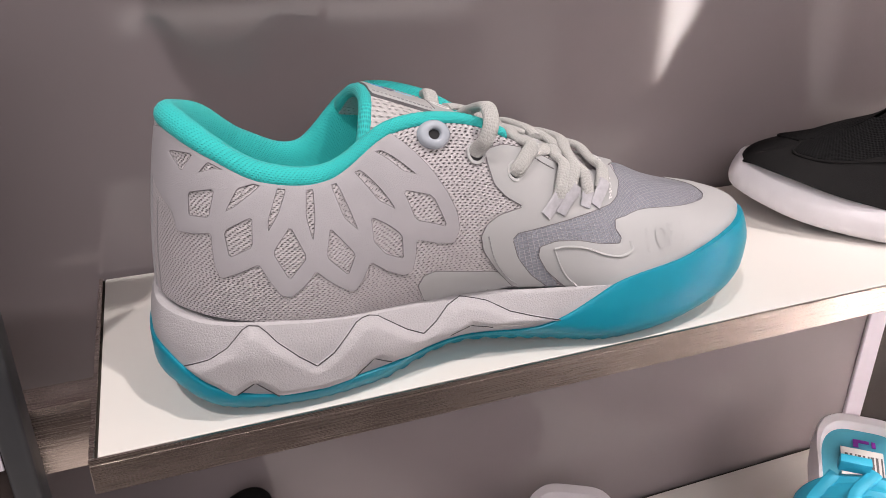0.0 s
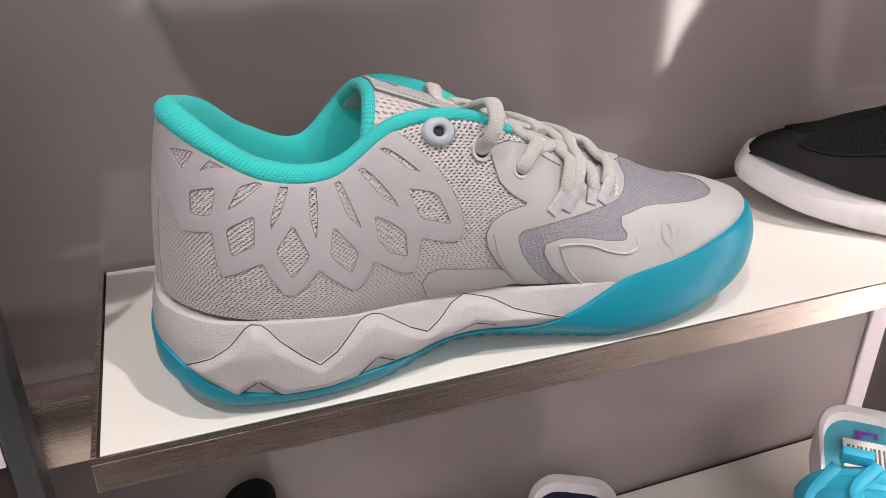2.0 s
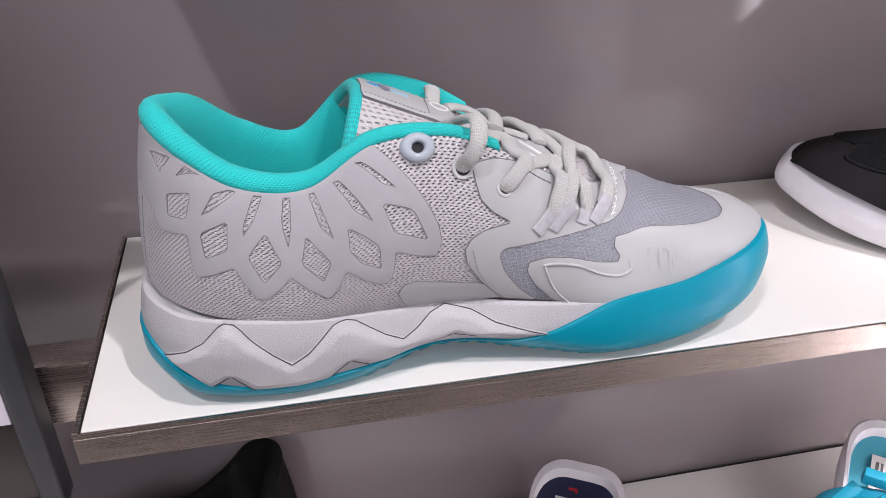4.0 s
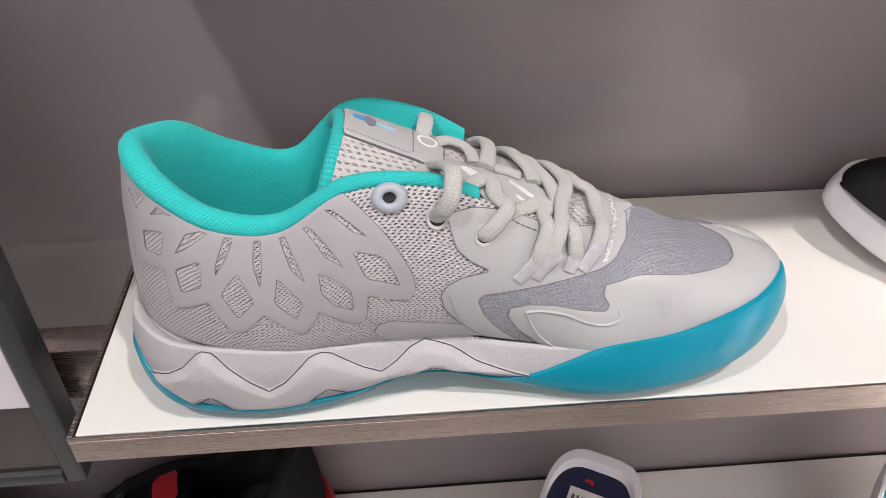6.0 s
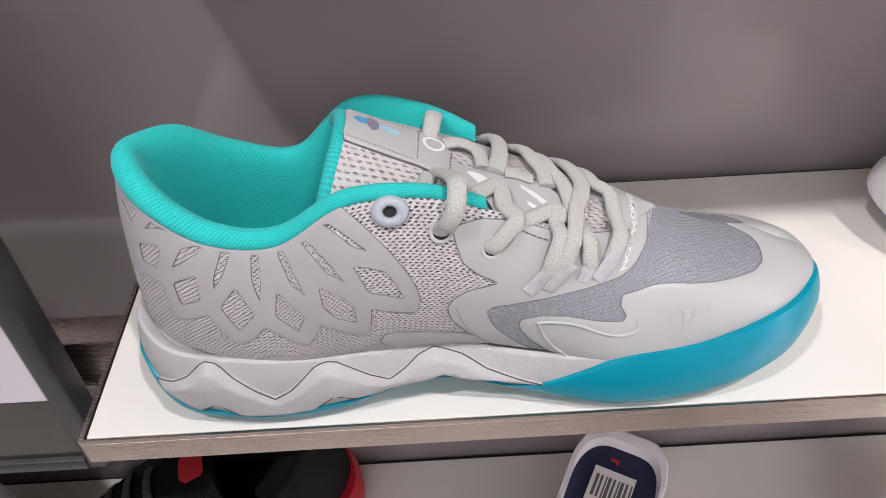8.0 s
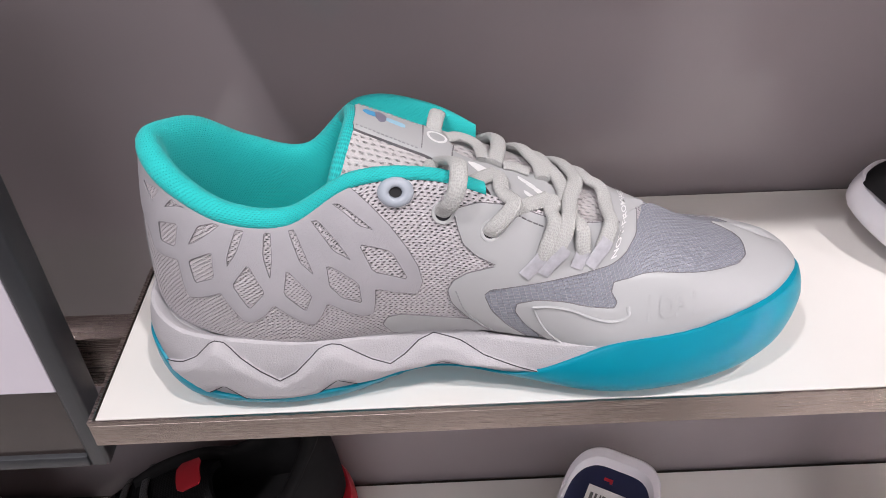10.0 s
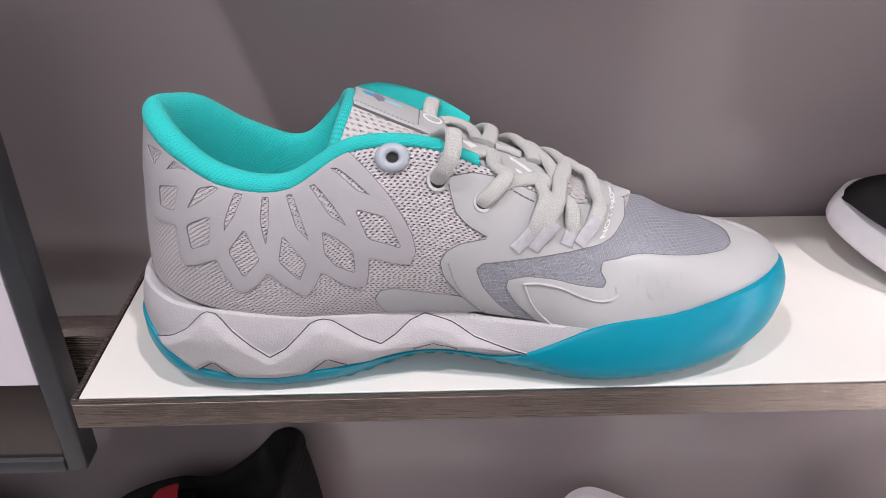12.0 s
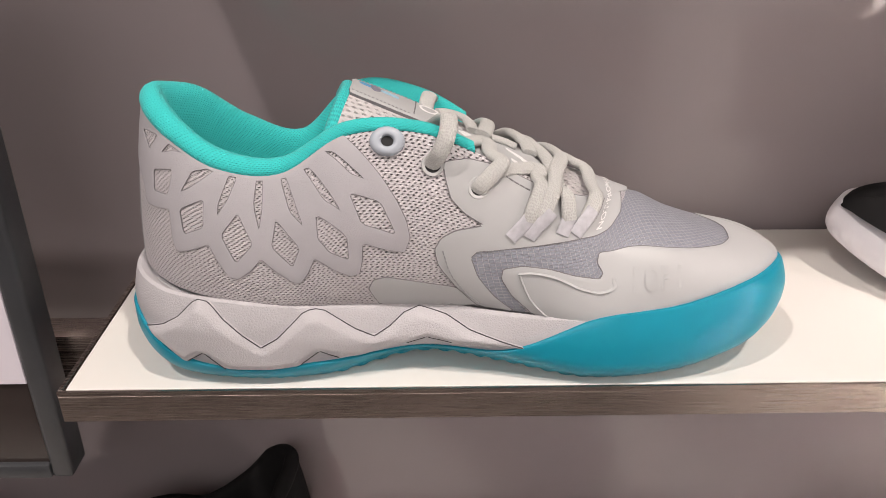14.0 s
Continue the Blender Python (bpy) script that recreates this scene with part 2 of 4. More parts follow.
def sweep(path, profile, closed=False, cap=True, side=None):
    """A mesh (points, faces) that carries a closed profile of (across, up) along a path; side: the across direction at each point."""
    path = np.asarray(path, float)
    n = len(path)
    tan = np.gradient(path, axis=0) if not closed else np.roll(path, -1, 0) - np.roll(path, 1, 0)
    tan /= np.linalg.norm(tan, axis=1)[:, None] + 1e-12
    if side is None:
        ref = np.tile([0.0, 0.0, 1.0], (n, 1))
        side = np.cross(tan, ref)
    side = np.asarray(side, float)
    side = side - tan * np.sum(side * tan, 1)[:, None]
    side /= np.linalg.norm(side, axis=1)[:, None] + 1e-12
    up = np.cross(side, tan)
    prof = np.asarray(profile, float)
    if prof.ndim == 2:
        prof = np.tile(prof, (n, 1, 1))
    k = prof.shape[1]
    pts = path[:, None] + side[:, None] * prof[..., :1] + up[:, None] * prof[..., 1:]
    pts = pts.reshape(-1, 3)
    faces = []
    for i in range(n if closed else n - 1):
        a, b = i * k, (i + 1) % n * k
        faces += [(a + j, a + (j + 1) % k, b + (j + 1) % k, b + j) for j in range(k)]
    if cap and not closed:
        faces += [tuple(range(k))[::-1], tuple(range((n - 1) * k, n * k))]
    return pts, faces


def mesh_of(name, pts, faces, uv=None):
    mesh = bpy.data.meshes.new(name)
    mesh.from_pydata([tuple(p) for p in np.asarray(pts).tolist()], [], faces)
    if uv is not None:
        layer = mesh.uv_layers.new(name="UVMap")
        index = np.empty(len(mesh.loops), dtype=np.int32)
        mesh.loops.foreach_get("vertex_index", index)
        layer.data.foreach_set("uv", np.asarray(uv, dtype=np.float32)[index].ravel())
    mesh.update()
    return mesh


def oval(a, b, n=14, power=2.0):
    t = np.linspace(0, 2 * np.pi, n, endpoint=False)
    c, s = np.cos(t), np.sin(t)
    return np.stack([a * np.sign(c) * np.abs(c) ** (2 / power), b * np.sign(s) * np.abs(s) ** (2 / power)], 1)


def curve(points, n, closed=False):
    """A smooth curve (Catmull-Rom) through points, with n samples even in the points' own count."""
    p = np.asarray(points, float)
    k = len(p)
    s = np.linspace(0, k if closed else k - 1, n, endpoint=not closed)
    i = np.minimum(s.astype(int), k - 1 if closed else k - 2)
    f = (s - i)[:, None]
    at = (lambda j: p[j % k]) if closed else (lambda j: np.where((j < 0)[:, None], 2 * p[0] - p[1], np.where((j > k - 1)[:, None], 2 * p[-1] - p[-2], p[np.clip(j, 0, k - 1)])))
    a, b, c, d = at(i - 1), at(i), at(i + 1), at(i + 2)
    return 0.5 * (2 * b + (c - a) * f + (2 * a - 5 * b + 4 * c - d) * f**2 + (3 * b - a - 3 * c + d) * f**3)


# ---- the setting ----
def structure(ob, label, category):
    return tagged(ob, label, category, kind="structure")


WALL_Y = 0.1735
structure(finish("wall_back", box((-1.6, WALL_Y, -1.2), (2.2, WALL_Y + 0.06, 1.8)), M_WALL, smooth=False), "satin taupe laminate display wall behind the shelves", "wall")
structure(finish("floor", box((-1.6, -3.2, -1.26), (2.2, WALL_Y, -1.2)), M_FLOOR, smooth=False), "dark grey tiled shop floor", "floor")
structure(finish("ceiling", box((-1.6, -3.2, 1.8), (2.2, WALL_Y, 1.86)), M_ROOM, smooth=False), "pale plastered shop ceiling", "ceiling")
structure(finish("wall_left", box((-1.66, -3.2, -1.2), (-1.6, WALL_Y, 1.8)), M_ROOM, smooth=False), "plain pale shop wall", "wall")
structure(finish("wall_right", box((2.2, -3.2, -1.2), (2.26, WALL_Y, 1.8)), M_ROOM, smooth=False), "plain pale shop wall", "wall")
structure(finish("wall_front", box((-1.6, -3.26, -1.2), (2.2, -3.2, 1.8)), M_ROOM, smooth=False), "plain pale shop wall", "wall")


def display_shelf(x0, x1, z, label, front=0.0):
    """A white board let into a brushed steel tray, with a dark joint round it."""
    t, depth, rim, w = 0.0175, WALL_Y - 0.002, 0.0022, x1 - x0
    ob = holder("display_shelf", (x0, front, z))
    depth -= front
    part("steel_tray", box((0, 0, -t), (w, depth, -0.0030), 0.0003, 1), M_STEEL, ob, "brushed steel tray", angle=20)
    part("steel_lip", box((0, 0, -0.0030), (w, 0.0012, -0.0004)), M_STEEL, ob, angle=20)
    part("steel_lip", box((0, 0.0012, -0.0030), (rim, depth, -0.0003), 0.0002, 1), M_STEEL, ob, angle=20)
    part("joint", box((rim, 0.0012, -0.0030), (w, depth, -0.0020)), M_GAP, ob, "dark joint", False)
    part("board", box((rim + 0.0014, 0.0016, -0.0020), (w - 0.002, depth - 0.003, 0.0), 0.0003, 1), M_TOP, ob, "white laminate board", angle=20)
    return tagged(ob, label, "shelf", "display shelves")


display_shelf(0.0, 1.15, 0.0, "white laminate shelf in a brushed steel tray")
display_shelf(-0.6, 1.15, -0.3008, "lower white laminate shelf in a brushed steel tray", -0.22)
display_shelf(0.0, 1.15, 0.31, "upper white laminate shelf in a brushed steel tray")


# ---- the grey and teal shoe: its form ----
MM = 0.001
# Stations from the toe tip round to the heel: foot of the wall (x, y, z), top edge (x, y, z), bulge; millimetres.
NEAR = [
    (340, 46, 47, 323, 51, 55.5, 0),
    (334, 31, 49, 312, 53, 60.5, 0),
    (317, 16, 47.5, 299, 53, 64, 0),
    (290, 7, 41.5, 284, 53, 69, 1),
    (262, 3, 36, 267, 53, 76.5, 4),
    (240, 4, 31, 248, 36, 80, 9),
    (215, 10, 34, 226, 28, 88, 10),
    (185, 15.5, 36, 200, 22, 102, 11),
    (155, 16, 36, 168, 18, 117, 11),
    (128, 11, 38, 136, 16, 117, 9),
    (105, 7, 40, 108, 14, 101, 5),
    (80, 8, 43, 82, 15, 103, 4),
    (58, 15, 46, 63, 20, 114, 3),
    (42.5, 28, 49, 51.5, 30, 121.5, 2),
    (36, 45, 51, 46.5, 44, 124.5, 2),
]


def far_station(row):
    x, y, z, tx, ty, tz, b = row
    axis = 44 + 2 * max(0, min(1, (x - 150) / 180))
    axis_t = 44 + 9 * max(0, min(1, (tx - 205) / 60))
    rise = {200: -4, 168: -1.5, 136: 1, 108: -9, 82: -3, 63: 1}.get(tx, 0)
    splay = {226: 6, 200: 12, 168: 11, 136: 12, 108: 14, 82: 9, 63: 4}.get(tx, 0)
    return (x, 2 * axis - y + splay / 2, z, tx, 2 * axis_t - ty + splay, tz + rise, b * (0.55 if tx > 240 else 1))


RING = np.array(NEAR + [far_station(r) for r in NEAR[-2:0:-1]], float)
STATIONS = len(RING)


def ring_at(u):
    """Foot, top and bulge at station number u (a float; it wraps)."""
    u = np.mod(np.asarray(u, float), STATIONS)
    i = u.astype(int)
    f = (u - i)[..., None]
    a, b, c, d = (RING[(i + k) % STATIONS] for k in (-1, 0, 1, 2))
    return 0.5 * (2 * b + (c - a) * f + (2 * a - 5 * b + 4 * c - d) * f**2 + (3 * b - a - 3 * c + d) * f**3)


def upper(u, h, lift=0.0):
    """A point of the upper: station u, height h from 0 at the sole to 1 at the top edge; lift: millimetres off the surface."""
    u, h = np.broadcast_arrays(np.asarray(u, float), np.asarray(h, float))

    def base(u, h):
        r = ring_at(u)
        foot, top, bulge = r[..., :3], r[..., 3:6], r[..., 6:7]
        e = 1e-3
        along = ring_at(u + e)[..., :3] - ring_at(u - e)[..., :3]
        out = np.cross(top - foot, along)
        out /= np.linalg.norm(out, axis=-1)[..., None] + 1e-9
        hh = h[..., None]
        toe = np.clip((5.4 - np.minimum(np.mod(u, STATIONS), STATIONS - np.mod(u, STATIONS))) / 2.4, 0, 1)[..., None]
        toe = toe * toe * (3 - 2 * toe)
        signed = np.where(np.mod(u, STATIONS) > STATIONS / 2, np.mod(u, STATIONS) - STATIONS, np.mod(u, STATIONS))
        toe = toe * (1 - 0.8 * np.clip((0.3 - signed) / 1.8, 0, 1)[..., None])
        arc = np.concatenate([1 - np.cos(hh * np.pi / 2), 1 - np.cos(hh * np.pi / 2), np.sin(hh * np.pi / 2)], -1)
        return foot + (top - foot) * (hh + (arc - hh) * toe) + out * bulge * np.clip(4 * hh * (1 - hh), 0, 1) ** (0.8 + 0.4 * toe)

    p = base(u, h)
    if np.any(lift):
        e = 2e-2
        h0, h1 = np.clip(h - e, 0, 1), np.clip(h + e, 0, 1)
        n = np.cross(base(u, h1) - base(u, h0), base(u + e, h) - base(u - e, h))
        n /= np.linalg.norm(n, axis=-1)[..., None] + 1e-9
        p = p + n * np.asarray(lift)[..., None]
    return p

# Outline of the sole at its widest: x, y, and the heights of the ground edge, of the teal rubber's upper edge and of the foam's top; millimetres.
SOLE = np.array([
    (30, 45, 13, 33, 51), (34, 23, 13, 32, 50), (52, 6, 6, 18, 47), (85, 1, 3, 10, 43), (120, 3, 3, 12, 39), (165, 9, 8, 13.5, 36),
    (205, 3, 9, 17.5, 34), (245, -2, 4, 35, 35), (285, 0, 6, 41, 41), (318, 9, 13, 48, 48), (337, 25, 21, 50, 50), (344, 44, 23, 48, 48),
    (332, 62, 20, 46, 46), (308, 76, 13, 43, 43), (272, 86, 6, 37, 37), (240, 93, 4, 35, 35), (200, 93, 9, 17.5, 34), (160, 87, 8, 13.5, 36),
    (120, 84, 3, 12, 39), (85, 86, 3, 10, 43), (52, 82, 6, 18, 47), (34, 67, 13, 32, 50)], float)


def sole_at(v):
    v = np.mod(np.asarray(v, float), len(SOLE))
    i = v.astype(int)
    f = (v - i)[..., None]
    a, b, c, d = (SOLE[(i + k) % len(SOLE)] for k in (-1, 0, 1, 2))
    return 0.5 * (2 * b + (c - a) * f + (2 * a - 5 * b + 4 * c - d) * f**2 + (3 * b - a - 3 * c + d) * f**3)


def sole_out(v):
    e = 1e-3
    t = sole_at(np.asarray(v) + e)[..., :2] - sole_at(np.asarray(v) - e)[..., :2]
    n = np.stack([-t[..., 1], t[..., 0]], -1)
    return -n / (np.linalg.norm(n, axis=-1)[..., None] + 1e-12) * -1.0


def wall(v, z, lift=0.0):
    """A point of the sole's side: outline station v, height z in millimetres."""
    v, z = np.broadcast_arrays(np.asarray(v, float), np.asarray(z, float))
    r = sole_at(v)
    low = np.clip((r[..., 2] + 9 - z) / 9, 0, 1)
    high = np.clip((z - r[..., 4] + 14) / 14, 0, 1)
    arch = np.exp(-(((r[..., 0] - 168) / 30) ** 2)) * np.clip((22 - z) / 14, 0, 1)
    ledge = np.exp(-(((r[..., 0] - 175) / 38) ** 2)) * np.clip((z - r[..., 4] + 12) / 12, 0, 1)
    inset = 4.5 * low**2 + 3.0 * high**1.5 + 8 * arch + 3.0 * ledge
    n = -sole_out(v)
    xy = r[..., :2] + n * (np.asarray(lift) - inset)[..., None]
    return np.concatenate([xy, z[..., None]], -1)


# The tongue: near edge, ridge and far edge at seven places from its top down to the throat's end; millimetres.
TONGUE = np.array([
    (124, 24, 104, 134, 56, 126, 128, 80, 113), (141, 20, 108, 151, 55, 120, 143, 80, 111), (165, 18, 109, 172, 54, 112, 165, 79, 106),
    (190, 20, 101, 195, 54, 103, 190, 77, 98), (213, 25, 90, 217, 53, 94.5, 213, 74, 89), (236, 32, 79.5, 240, 52, 85, 236, 68, 80),
    (262, 44, 70, 266, 53, 73, 262, 62, 70)], float)


def tongue(s, w, lift=0.0):
    """A point of the tongue: s from 0 at its top to 6 at the throat's end, w from -1 at the near edge to 1 at the far edge."""
    s, w = np.broadcast_arrays(np.asarray(s, float), np.asarray(w, float))

    def base(s, w):
        k = len(TONGUE)
        i = np.clip(s.astype(int), 0, k - 2)
        f = (s - i)[..., None]
        a, b, c, d = TONGUE[np.maximum(i - 1, 0)], TONGUE[i], TONGUE[i + 1], TONGUE[np.minimum(i + 2, k - 1)]
        r = 0.5 * (2 * b + (c - a) * f + (2 * a - 5 * b + 4 * c - d) * f**2 + (3 * b - a - 3 * c + d) * f**3)
        near, mid, far = r[..., :3], r[..., 3:6], r[..., 6:]
        ww = w[..., None]
        side = np.where(ww < 0, near, far) - mid
        f = np.abs(ww)
        return mid + side * np.concatenate([f**2, f, f**2.6], -1)

    p = base(s, w)
    if np.any(lift):
        e = 0.02
        n = np.cross(base(s + e, w) - base(s - e, w), base(s, w + e) - base(s, w - e))
        n /= np.linalg.norm(n, axis=-1)[..., None] + 1e-9
        n *= np.sign(n[..., 2:3]) + 0.0
        p = p + n * np.asarray(lift)[..., None]
    return p


def tab(u, a, lift=0.0):
    """The tab that closes the throat: station u, a from -1 at the near edge over the ridge to 1 at the far edge."""
    u, a = np.broadcast_arrays(np.asarray(u, float), np.asarray(a, float))
    near, far = upper(u, np.full(u.shape, 0.985)), upper(STATIONS - u, np.full(u.shape, 0.985))
    mid = (near + far) / 2
    mid[..., 2] += 0.13 * np.linalg.norm(far - near, axis=-1) + 0.5
    aa = a[..., None]
    p = mid + (far - near) / 2 * aa + ((far + near) / 2 - mid) * aa**2
    out = p - (mid - [0, 0, 25])
    out /= np.linalg.norm(out, axis=-1)[..., None]
    return p + out * np.asarray(lift)[..., None]

# Seams and overlays of the near side, as (station, height) on the upper.
PETAL_OUT = [(13.28, 1.0), (12.71, 1.0), (11.95, 1.0), (11.41, 1.0), (10.88, 0.985), (10.47, 0.965), (10.07, 0.95), (9.64, 0.94), (9.3, 0.955), (9.05, 0.975), (8.85, 0.92), (8.55, 0.79), (8.29, 0.665), (8.11, 0.565), (8.01, 0.47), (8.06, 0.385), (8.38, 0.395), (8.71, 0.43), (8.69, 0.325), (8.7, 0.245), (8.83, 0.225), (9.14, 0.28), (9.45, 0.37), (9.56, 0.27), (9.68, 0.205), (9.8, 0.215), (10.1, 0.31), (10.32, 0.4), (10.48, 0.3), (10.71, 0.21), (10.86, 0.22), (11.03, 0.33), (11.18, 0.44), (11.54, 0.345), (11.86, 0.285), (11.95, 0.365), (11.98, 0.56), (12.33, 0.515), (12.78, 0.48), (12.93, 0.58)]
PETAL_HOLES = [
    [(13.1, 0.9), (12.35, 0.98), (12.65, 0.83)],
    [(12.23, 0.875), (12.02, 0.97), (11.78, 1.0), (11.7, 1.0), (11.87, 0.945)],
    [(12.47, 0.74), (11.88, 0.83), (12.01, 0.645), (12.46, 0.605)],
    [(11.7, 0.72), (11.46, 0.9), (11.19, 1.0), (11.06, 1.0), (11.24, 0.89), (11.53, 0.77)],
    [(11.74, 0.6), (11.23, 0.755), (11.26, 0.545), (11.67, 0.435)],
    [(10.8, 0.97), (10.66, 0.985), (10.81, 0.795), (10.99, 0.67), (10.98, 0.75)],
    [(10.95, 0.53), (10.65, 0.725), (10.43, 0.5), (10.72, 0.335)],
    [(10.37, 0.96), (10.26, 0.96), (10.27, 0.785), (10.33, 0.61), (10.41, 0.785)],
    [(10.07, 0.695), (9.69, 0.46), (9.81, 0.33), (10.15, 0.49)],
    [(10.0, 0.96), (9.9, 0.955), (9.64, 0.6), (9.85, 0.72)],
    [(9.45, 0.645), (8.94, 0.475), (8.88, 0.33), (9.2, 0.385), (9.41, 0.49)],
    [(9.64, 0.95), (9.54, 0.935), (9.04, 0.615), (9.33, 0.71)],
    [(8.95, 0.71), (8.51, 0.655), (8.23, 0.48), (8.75, 0.535)],
    [(9.31, 0.975), (9.21, 0.95), (8.74, 0.77), (8.94, 0.805)],
]
EYESTAY = [(7.41, 0.955), (7.73, 0.89), (7.65, 0.81), (7.54, 0.725), (7.33, 0.67), (6.99, 0.625), (7.39, 0.555), (7.56, 0.495), (7.62, 0.42), (7.52, 0.325), (7.18, 0.175), (6.73, 0.0), (6.12, 0.0), (6.53, 0.105), (6.88, 0.265), (7.07, 0.4), (7.0, 0.445), (6.74, 0.47), (5.84, 0.585), (5.28, 0.655), (4.61, 0.675), (4.32, 0.775), (4.36, 0.94), (4.57, 1.0), (5.43, 0.935), (6.11, 0.905), (6.6, 0.935), (7.05, 0.965)]
RIP_EDGE = [(1.62, 0.985), (1.66, 0.825), (1.8, 0.68), (1.98, 0.59), (2.3, 0.52), (2.81, 0.495), (3.53, 0.475), (4.46, 0.48), (4.86, 0.52), (4.89, 0.45), (4.72, 0.355), (4.78, 0.32), (5.05, 0.35), (5.76, 0.39), (6.24, 0.39), (6.53, 0.345), (6.52, 0.27), (6.3, 0.14), (5.89, 0.0), (5.63, 0.0)]
LOWPANEL = [(8.52, 0.135), (8.47, 0.2), (8.27, 0.22), (7.69, 0.19), (7.17, 0.165), (6.64, 0.0), (7.32, 0.0), (7.85, 0.035), (8.25, 0.025)]
SWOOSH = [(6.28, 0.33), (6.04, 0.345), (5.63, 0.33), (5.21, 0.275), (4.79, 0.225), (4.47, 0.225), (4.46, 0.29)]
HOLE = [(8.47, 0.945), (7.85, 0.865), (7.21, 0.83)]
# The raised zigzag of the foam, as (outline station, height in millimetres).
BAND = [(1.54, 27.6), (1.99, 32.4), (2.25, 37.2), (2.45, 44.0), (2.53, 45.4), (2.64, 44.6), (2.72, 41.8), (2.83, 36.8), (3.07, 28.8), (3.29, 22.4), (3.51, 26.8), (3.74, 34.4), (3.84, 37.8), (3.92, 39.0), (4.0, 39.4), (4.1, 38.2), (4.23, 34.0), (4.39, 28.6), (4.56, 24.4), (4.71, 28.2), (4.86, 33.4), (5.01, 35.8), (5.3, 32.4), (5.57, 26.8), (5.96, 22.6), (6.22, 19.8), (5.83, 20.0), (5.37, 19.0), (5.09, 22.6), (4.85, 17.2), (4.43, 13.4), (4.21, 14.2), (4.01, 19.0), (3.75, 11.4), (3.39, 10.2), (2.79, 10.8), (2.53, 19.4), (2.27, 13.6), (1.97, 20.4)]


# ---- the grey and teal shoe: its parts ----
from mathutils.geometry import delaunay_2d_cdt

shoe = holder("basketball_shoe", (0.185, 0.05, 0.0))
tagged(shoe, "light grey low-top basketball shoe with teal collar and teal rubber sole", "shoe")
BASE = np.array([0.185, 0.05, 0.0])
SITE = {"owner": shoe, "size": np.ones(3)}


def local(pts_mm):
    """Shoe millimetres to metres about the shoe's own base."""
    p = np.asarray(pts_mm, float)
    if SITE.get("warp"):
        p = SITE["warp"](p)
    return (p * MM - BASE) * SITE["size"]


def shoe_part(name, pts_mm, faces, material, label="", uv=None, angle=40, parent=None):
    return dress(name, mesh_of(name, local(pts_mm), faces, uv), material, parent or SITE["owner"], label, True, angle)


def quads(n, k, closed=False, flip=False):
    faces = []
    for i in range(n if closed else n - 1):
        a, b = i * k, (i + 1) % n * k
        faces += [(a + j, a + j + 1, b + j + 1, b + j) if flip else (a + j, b + j, b + j + 1, a + j + 1) for j in range(k - 1)]
    return faces


def inside(p, loops):
    """Even-odd test of points against loops."""
    hit = np.zeros(len(p), bool)
    for q in loops:
        a, b = q, np.roll(q, -1, 0)
        for (x0, y0), (x1, y1) in zip(a, b):
            if y0 == y1:
                continue
            cross = ((y0 > p[:, 1]) != (y1 > p[:, 1])) & (p[:, 0] < (x1 - x0) * (p[:, 1] - y0) / (y1 - y0) + x0)
            hit ^= cross
    return hit


def rounded(loop, passes=1, cut=0.2):
    """Corners of a loop cut off, to round them."""
    p = np.asarray(loop, float)
    for _ in range(passes):
        q = np.roll(p, -1, 0)
        p = np.stack([p + (q - p) * cut, p + (q - p) * (1 - cut)], 1).reshape(-1, 2)
    return p


def dense(loop, step):
    p = np.asarray(loop, float)
    out = []
    for a, b in zip(p, np.roll(p, -1, 0)):
        n = max(1, int(np.ceil(np.linalg.norm(b - a) / step)))
        out += [a + (b - a) * i / n for i in range(n)]
    return np.array(out)


